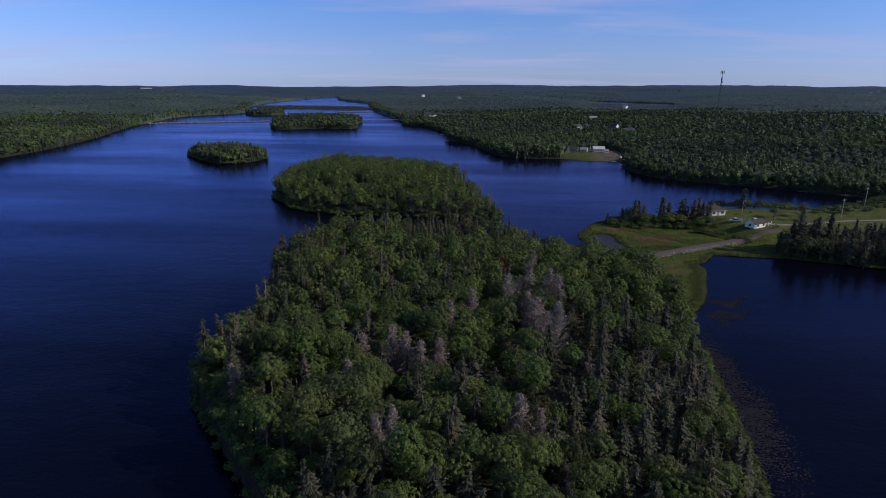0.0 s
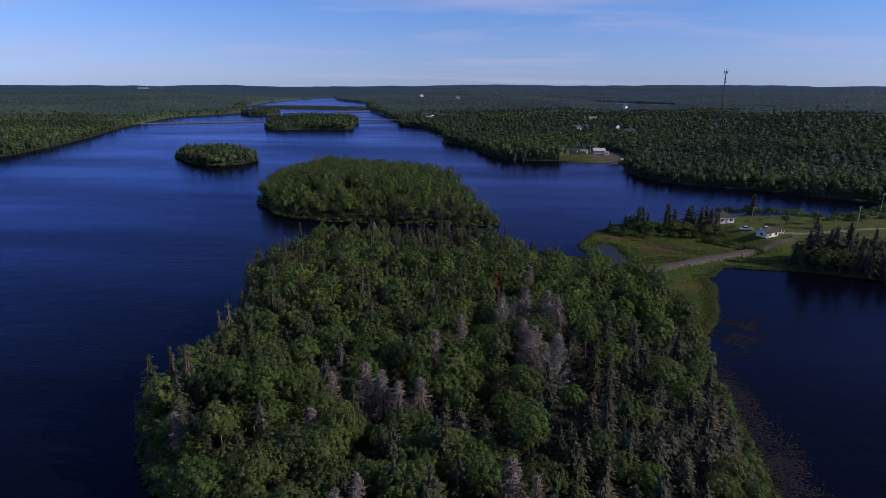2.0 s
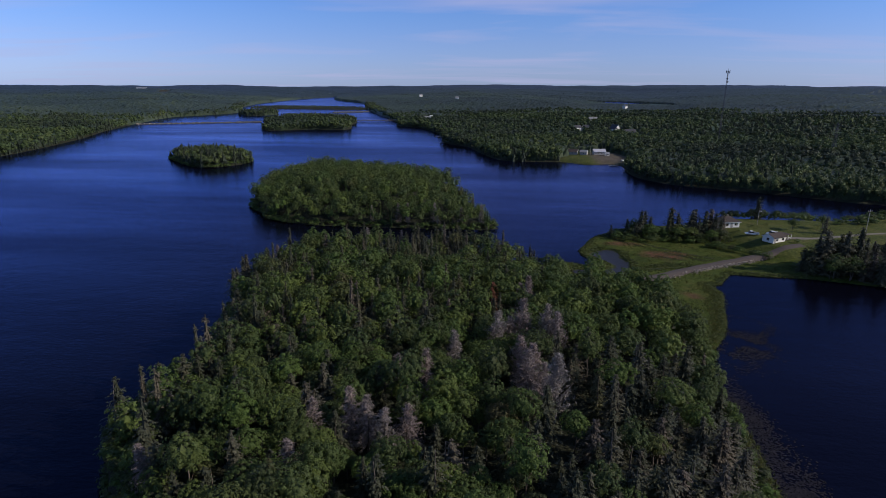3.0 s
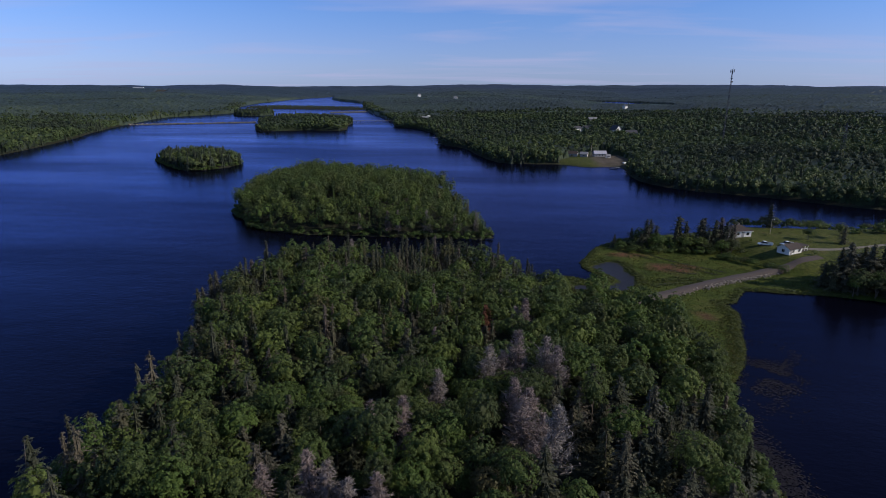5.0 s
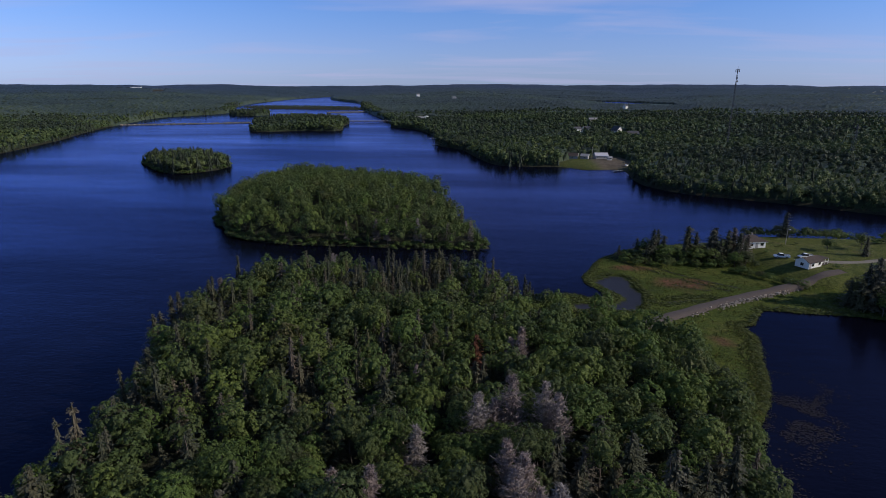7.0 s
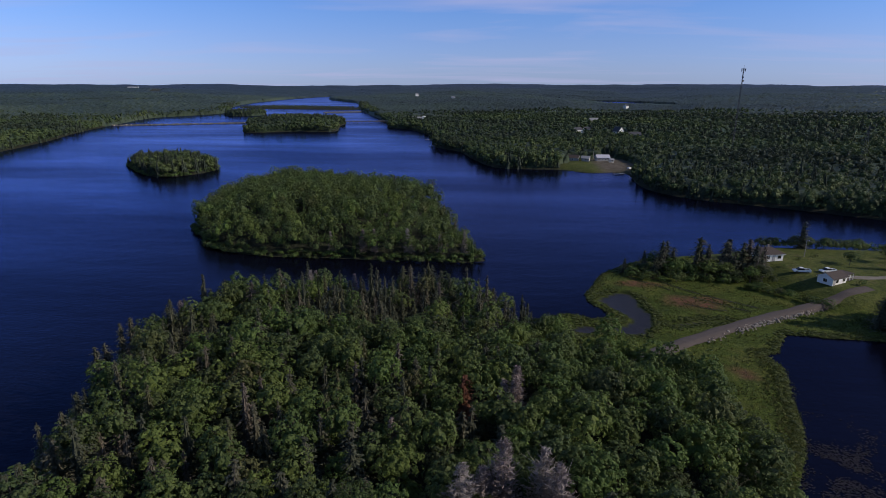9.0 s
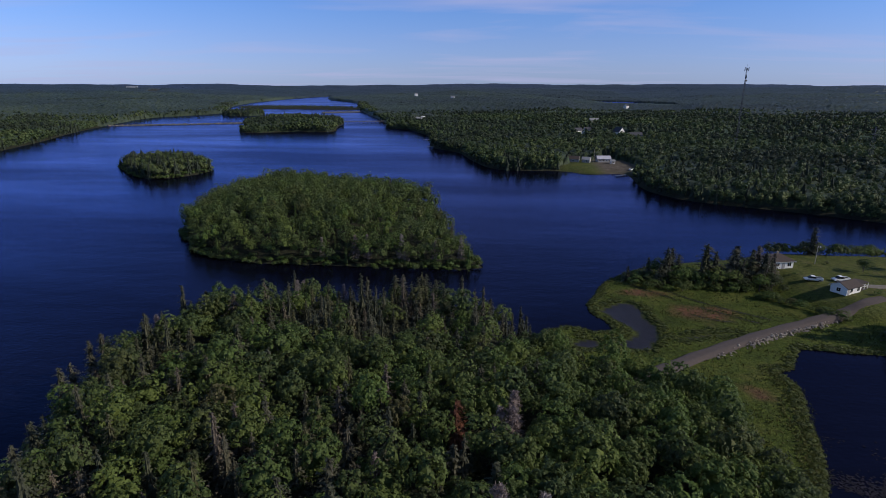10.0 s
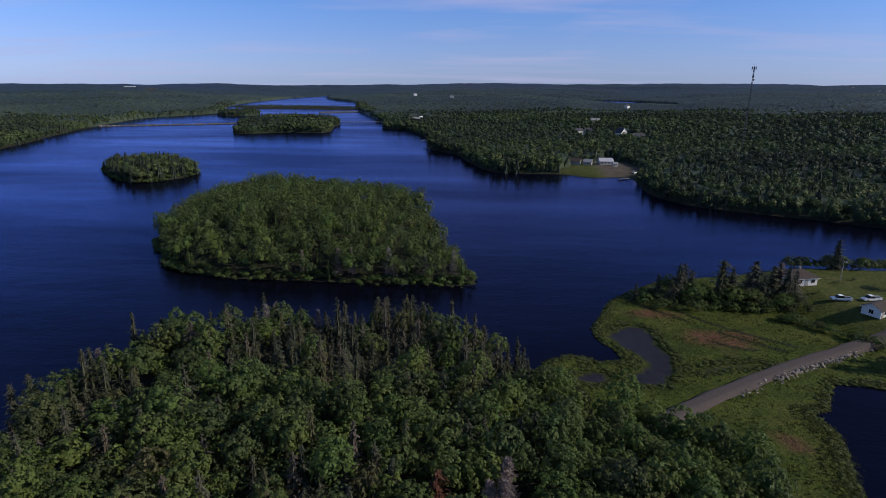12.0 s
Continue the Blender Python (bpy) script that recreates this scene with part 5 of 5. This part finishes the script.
def car(name, label, x, y, turn, pickup=False):
    c = thing(name, label, "car", x, y, ground_at(x, y) + 0.02, turn, "cars on the lawn")
    c.scale = (0.88, 0.88, 0.88)
    L = 2.6 if pickup else 2.25
    lower = [(-L, 0.35), (L, 0.35), (L, 0.62), (L - 0.1, 0.8), (L - 1.05, 0.95), (-L + 0.1, 0.98), (-L, 0.85)]
    bm = prism(lower, 1.78)
    bmesh.ops.bevel(bm, geom=bm.edges[:], offset=0.06, segments=2, affect="EDGES")
    body = part("body", bm, CAR_PAINT, c)
    if pickup:
        cab, top = [(-0.55, 0.95), (1.55, 0.93), (0.85, 1.62), (-0.4, 1.64)], ((-0.32, 0.78), 1.66)
        part("bed_liner", block((-1.6, 0, 0.99), (1.75, 1.5, 0.04), 0.01), RUBBER, c)
        for y_ in (-0.83, 0.83):
            part("bed_side", block((-1.6, y_, 1.08), (1.95, 0.1, 0.26), 0.03), CAR_PAINT, c)
        part("tailgate", block((-2.56, 0, 1.06), (0.07, 1.7, 0.3), 0.02), CAR_PAINT, c)
    else:
        cab, top = [(-1.75, 0.95), (1.25, 0.93), (0.5, 1.4), (-1.05, 1.42)], ((-0.98, 0.42), 1.44)
    bm = prism(cab, 1.58)
    bmesh.ops.bevel(bm, geom=bm.edges[:], offset=0.05, segments=1, affect="EDGES")
    part("windows", bm, GLASS, c, "dark tinted glass")
    (x0, x1), z0 = top
    part("roof", block(((x0 + x1) / 2, 0, z0), (x1 - x0 + 0.08, 1.5, 0.07), 0.03), CAR_PAINT, c)
    for xx in (-L * 0.62, L * 0.62):
        for yy in (-0.8, 0.8):
            w = part("wheel", rod((xx, yy - 0.11, 0.34), (xx, yy + 0.11, 0.34), 0.34, sides=16), RUBBER, c)
            part("rim", rod((xx, yy - 0.125, 0.34), (xx, yy + 0.125, 0.34), 0.2, sides=12), RIM, w)
    for yy in (-0.62, 0.62):
        part("headlight", block((L - 0.02, yy, 0.72), (0.1, 0.34, 0.13), 0.02), CLEAR_LAMP, c)
        part("tail_light", block((-L + 0.02, yy, 0.8), (0.08, 0.26, 0.14), 0.02), RED_LAMP, c)
    part("bumper", block((L, 0, 0.48), (0.14, 1.7, 0.18), 0.04), GREY_WALL, c)
    part("bumper", block((-L, 0, 0.48), (0.14, 1.7, 0.18), 0.04), GREY_WALL, c)
    return c


car("pickup_truck", "white pickup truck parked on the open lawn", 100.3, 228, 172, True)
car("pickup_truck", "white pickup truck parked beside the hut", 107.8, 228.3, 186, True)

post = thing("yard_light", "tall wooden pole with a pale yard light", "lamp post", 108.8, 243, ground_at(108.8, 243))
part("pole", rod((0, 0, -0.3), (0, 0, 5.6), 0.11, r2=0.08, sides=8), PALE_WOOD, post)
part("arm", rod((0, 0, 5.3), (0.7, 0, 5.5), 0.03), STEEL, post)
lamp_head = part("lamp", rod((0.7, 0, 5.25), (0.7, 0, 5.55), 0.2, r2=0.1, sides=10), CLEAR_LAMP, post)
for x, y, turn in ((145, 236, 20), (170, 262, 35)):
    pole = thing("utility_pole", "weathered wooden utility pole with a crossarm", "pole", x, y, ground_at(x, y), turn)
    part("pole", rod((0, 0, -0.4), (0, 0, 8.5), 0.14, r2=0.1, sides=8), PALE_WOOD, pole)
    part("crossarm", block((0, 0, 7.9), (1.8, 0.1, 0.12), 0.01), PALE_WOOD, pole)
    for k in (-0.8, 0.8):
        part("insulator", rod((k, 0, 7.95), (k, 0, 8.2), 0.05), CLEAR_LAMP, pole)


# ---- masts ----
mast = thing("radio_mast", "tall dark steel radio mast with antennas at its top", "mast", 204, 533, ground_at(204, 533))
top = 71.5 - ground_at(204, 533)
for k in range(3):
    a = 2 * math.pi * k / 3
    part("leg", rod((0.7 * math.cos(a), 0.7 * math.sin(a), 0), (0.4 * math.cos(a), 0.4 * math.sin(a), top - 2), 0.13, r2=0.1), STEEL, mast)
bm = bmesh.new()
n = 30
for k in range(n):
    z0, z1 = (top - 2) * k / n, (top - 2) * (k + 1) / n
    for m in range(3):
        a, c = 2 * math.pi * m / 3, 2 * math.pi * (m + 1) / 3
        r0, r1 = 0.7 - 0.3 * k / n, 0.7 - 0.3 * (k + 1) / n
        rod((r0 * math.cos(a), r0 * math.sin(a), z0), (r1 * math.cos(c), r1 * math.sin(c), z1), 0.06, bm, 4)
part("lattice", bm, STEEL, mast)
for k in range(6):
    a, z0 = math.pi * k / 3, top - 3 - (k % 2) * 0.6
    part("antenna_panel", block((1.5 * math.cos(a), 1.5 * math.sin(a), z0), (0.3, 0.3, 2.2), 0.04), STEEL, mast)
    part("bracket", rod((0, 0, z0), (1.5 * math.cos(a), 1.5 * math.sin(a), z0), 0.07), STEEL, mast)
for z0, a in ((top - 9, 4.4), (top - 11.5, 4.9)):
    part("dish", rod((0.5 * math.cos(a), 0.5 * math.sin(a), z0), (1.2 * math.cos(a), 1.2 * math.sin(a), z0), 0.35, r2=0.75, sides=14), STEEL, mast)
part("lightning_rod", rod((0, 0, top - 2), (0, 0, top), 0.06), STEEL, mast)

pylon = thing("lattice_pylon", "slender grey lattice pylon standing in the forest", "pylon", 254, 453, ground_at(254, 453))
for k in range(4):
    a = math.pi / 4 + math.pi * k / 2
    part("leg", rod((2.2 * math.cos(a), 2.2 * math.sin(a), 0), (0.3 * math.cos(a), 0.3 * math.sin(a), 25), 0.08), STEEL, pylon)
bm = bmesh.new()
for k in range(9):
    z0, z1 = 25 * k / 9, 25 * (k + 1) / 9
    for m in range(4):
        a, c = math.pi / 4 + math.pi * m / 2, math.pi / 4 + math.pi * (m + 1) / 2
        r0, r1 = 2.2 - 1.9 * k / 9, 2.2 - 1.9 * (k + 1) / 9
        rod((r0 * math.cos(a), r0 * math.sin(a), z0), (r1 * math.cos(c), r1 * math.sin(c), z1), 0.05, bm, 4)
part("lattice", bm, STEEL, pylon)
for z0 in (20, 23):
    part("crossarm", block((0, 0, z0), (5, 0.25, 0.25), 0.02), STEEL, pylon)


# ---- houses and sheds among the far trees ----
gabled("beach_house", "low weathered house with a pale grey roof above the beach", 93.5, 488, 6, 9.5, 6, 2.6, 1.9, GREY_WALL, PALE_ROOF, windows=4)
gabled("garage", "small white shed beside the beach house", 98.5, 480, 8, 3, 2.6, 2.0, 0.8, WHITE, GREY_ROOF, category="shed", windows=1)
gabled("shed", "weathered shed with a grey roof above the beach", 81, 485, -20, 5.5, 4.5, 2.4, 1.5, GREY_WALL, GREY_ROOF, category="shed", windows=1)
gabled("shed", "long weathered shed with a brown roof above the beach", 72, 488, -15, 8.5, 5.5, 2.4, 1.8, GREY_WALL, SHINGLE, category="shed", windows=1)
gabled("cottage", "white cottage with a steep gable among trees", 143, 663, 122, 9, 8, 4.2, 4.4, WHITE, DARK_ROOF, windows=2)
gabled("blue_house", "blue house with a dark roof among trees", 152, 636, 5, 13, 8, 3.4, 2.6, BLUE_WALL, DARK_ROOF, windows=4)
gabled("farmhouse", "white house half hidden by forest trees", 106, 690, 30, 9, 7, 4.2, 2.4, WHITE, DARK_ROOF, windows=3)
gabled("farmhouse", "white house half hidden by forest trees", 117, 692, 10, 8, 7, 4.2, 2.4, WHITE, DARK_ROOF, windows=3)
gabled("barn", "long pale-roofed barn among forest trees", 149, 834, 10, 12, 8, 3, 2, GREY_WALL, GREY_ROOF, category="barn", windows=3)
gabled("boathouse", "white lakeside building with a grey roof", -100, 958, 10, 14, 9, 3.8, 2.2, WHITE, GREY_ROOF, windows=3)
gabled("barn", "distant white barn in the forest", -95, 1858, 0, 11, 9, 6, 4, WHITE, GREY_ROOF, 4, "barn", 3)
gabled("barn", "distant white barn in the forest", -256, 2251, 20, 12, 9, 6, 4, WHITE, GREY_ROOF, 6, "barn", 3)
gabled("farmhouse", "white house half hidden by forest trees", 339, 1466, 40, 10, 8, 7, 4, WHITE, DARK_ROOF, 3, windows=2)
gabled("cabin", "tiny pale cabin on an island shore", -247, 773, 0, 4, 4, 2.6, 1.5, WHITE, GREY_ROOF, category="cabin", windows=1)
gabled("boat_shed", "weathered boat shed beside the causeway", -500, 829, 30, 9, 6, 2.8, 1.8, GREY_WALL, GREY_ROOF, category="shed", windows=1)
gabled("factory", "long white flat-looking building on a distant rise", -1721, 2800, 15, 48, 14, 4, 1.2, WHITE, GREY_ROOF, 4, "building", 12)
tank = thing("storage_tank", "round white storage tank beside the boathouse", "tank", -90, 966, ground_at(-90, 966))
part("shell", rod((0, 0, 0), (0, 0, 6), 3.2, sides=24), WHITE, tank)
part("lid", rod((0, 0, 6), (0, 0, 7), 3.2, r2=0.5, sides=24), WHITE, tank)
flag = thing("flagpole", "thin pale flagpole above the beach", "pole", 86.5, 486, ground_at(86.5, 486))
part("pole", rod((0, 0, 0), (0, 0, 9), 0.14, r2=0.1), PALE_WOOD, flag)


def dock(x, y, turn, length):
    d = thing("dock", "pale wooden dock standing in the lake", "dock", x, y, 0, turn, "docks along the shore")
    for k in range(int(length / 1.5)):
        part("plank", block((k * 1.5 + 0.75, 0, 0.55), (1.44, 2.0, 0.12), 0.01), PALE_WOOD, d)
    for k in range(int(length / 3) + 1):
        for yy in (-0.85, 0.85):
            part("pile", rod((k * 3 + 0.3, yy, -2.5), (k * 3 + 0.3, yy, 0.9), 0.12), DARK_WOOD, d)


dock(-40, 600, 178, 6)
dock(-49, 668, 185, 7.5)
dock(99, 441, 215, 9)
boat = thing("motor_boat", "white motor boat on the beach", "boat", 106, 452, ground_at(106, 452), 25)
bm = prism([(-2.6, 0.9), (2.9, 1.1), (1.9, 0.1), (-2.5, 0.05)], 1.9)
for v in bm.verts:
    v.co.y *= 1.0 if v.co.x < 0 else max(0.12, 1 - (v.co.x / 3) ** 2)
part("hull", bm, WHITE, boat)
part("windscreen", block((0.5, 0, 1.25), (0.08, 1.3, 0.4), 0.02), GLASS, boat)
part("seat", block((-1.2, 0, 0.98), (0.5, 1.4, 0.3), 0.05), DARK_WOOD, boat)


# ---- causeway and bridges at the head of the lake ----
def causeway(name, label, a, b_, wide, top_z, uneven, material):
    """A bank of stone across the water."""
    a, b_ = np.array(a, float), np.array(b_, float)
    n = int(np.linalg.norm(b_ - a) / 2.5)
    u = np.linspace(0, 1, n)
    way = (b_ - a) / np.linalg.norm(b_ - a)
    side = np.array([way[1], -way[0]])
    line = a + u[:, None] * (b_ - a)
    cols = []
    for o, z in ((-1, -1.0), (-0.45, 0.9), (0, 1.0), (0.45, 0.9), (1, -1.0)):
        zz = np.full(n, z * top_z if z > 0 else -1.0) + rng.uniform(-uneven, uneven, n) * (z > 0)
        cols.append(np.c_[line + side * (o * wide + rng.uniform(-0.3, 0.3, n))[:, None], zz])
    v = np.stack(cols, 1)
    i, j = np.meshgrid(np.arange(n - 1), np.arange(4), indexing="ij")
    f = np.stack([i * 5 + j, i * 5 + j + 1, (i + 1) * 5 + j + 1, (i + 1) * 5 + j], -1).reshape(-1, 4)
    return tagged(joined(name, v.reshape(-1, 3), f, [material]), label, "causeway", kind="structure")


bank = causeway("causeway", "broken stone causeway across the lake", (-508, 818), (-352, 899), 3.2, 1.3, 0.7, plain("dark_stone", (0.085, 0.083, 0.085), 0.9, vary=0.4))
for k in range(110):
    u = float(rng.uniform(0, 1) ** 1.6)
    ob = new("stone", ROCKS[int(rng.integers(5))])
    ob.parent = bank
    s_ = float(rng.uniform(1.0, 2.6)) * (1.3 if u < 0.15 else 0.8)
    ob.matrix_world = pose(-508 + 156 * u + float(rng.uniform(-1, 1)), 818 + 81 * u + float(rng.uniform(-3, 3)), float(rng.uniform(0.3, 1.5)), 0, 0, float(rng.uniform(0, 360))) @ Matrix.Diagonal((s_, s_, s_ * 0.7, 1))


def bridge(label, a, b_, z, wide):
    a, b_ = Vector((*a, 0)), Vector((*b_, 0))
    way = b_ - a
    br = thing("bridge", label, "bridge", a.x, a.y, 0, math.degrees(math.atan2(way.y, way.x)))
    L = way.length
    part("deck", block((L / 2, 0, z), (L, wide, 0.5), 0.05), DARK_WOOD, br)
    for yy in (-wide / 2, wide / 2):
        part("rail", block((L / 2, yy, z + 1.1), (L, 0.12, 0.15), 0.02), GREY_WALL, br)
    for k in range(int(L / 6) + 1):
        part("pier", block((k * 6 + 0.5, 0, z / 2 - 1), (0.6, wide, z + 1.8), 0.05), DARK_WOOD, br)
        for yy in (-wide / 2, wide / 2):
            part("rail_post", block((k * 6 + 0.5, yy, z + 0.65), (0.12, 0.12, 0.9), 0.01), GREY_WALL, br)


bridge("low dark trestle bridge between island and shore", (-214, 930), (-142, 944), 1.8, 4)
causeway("causeway", "distant low stone causeway with a track", (-330, 1242), (-248, 1290), 4.0, 2.2, 0.2, bank.data.materials[0])
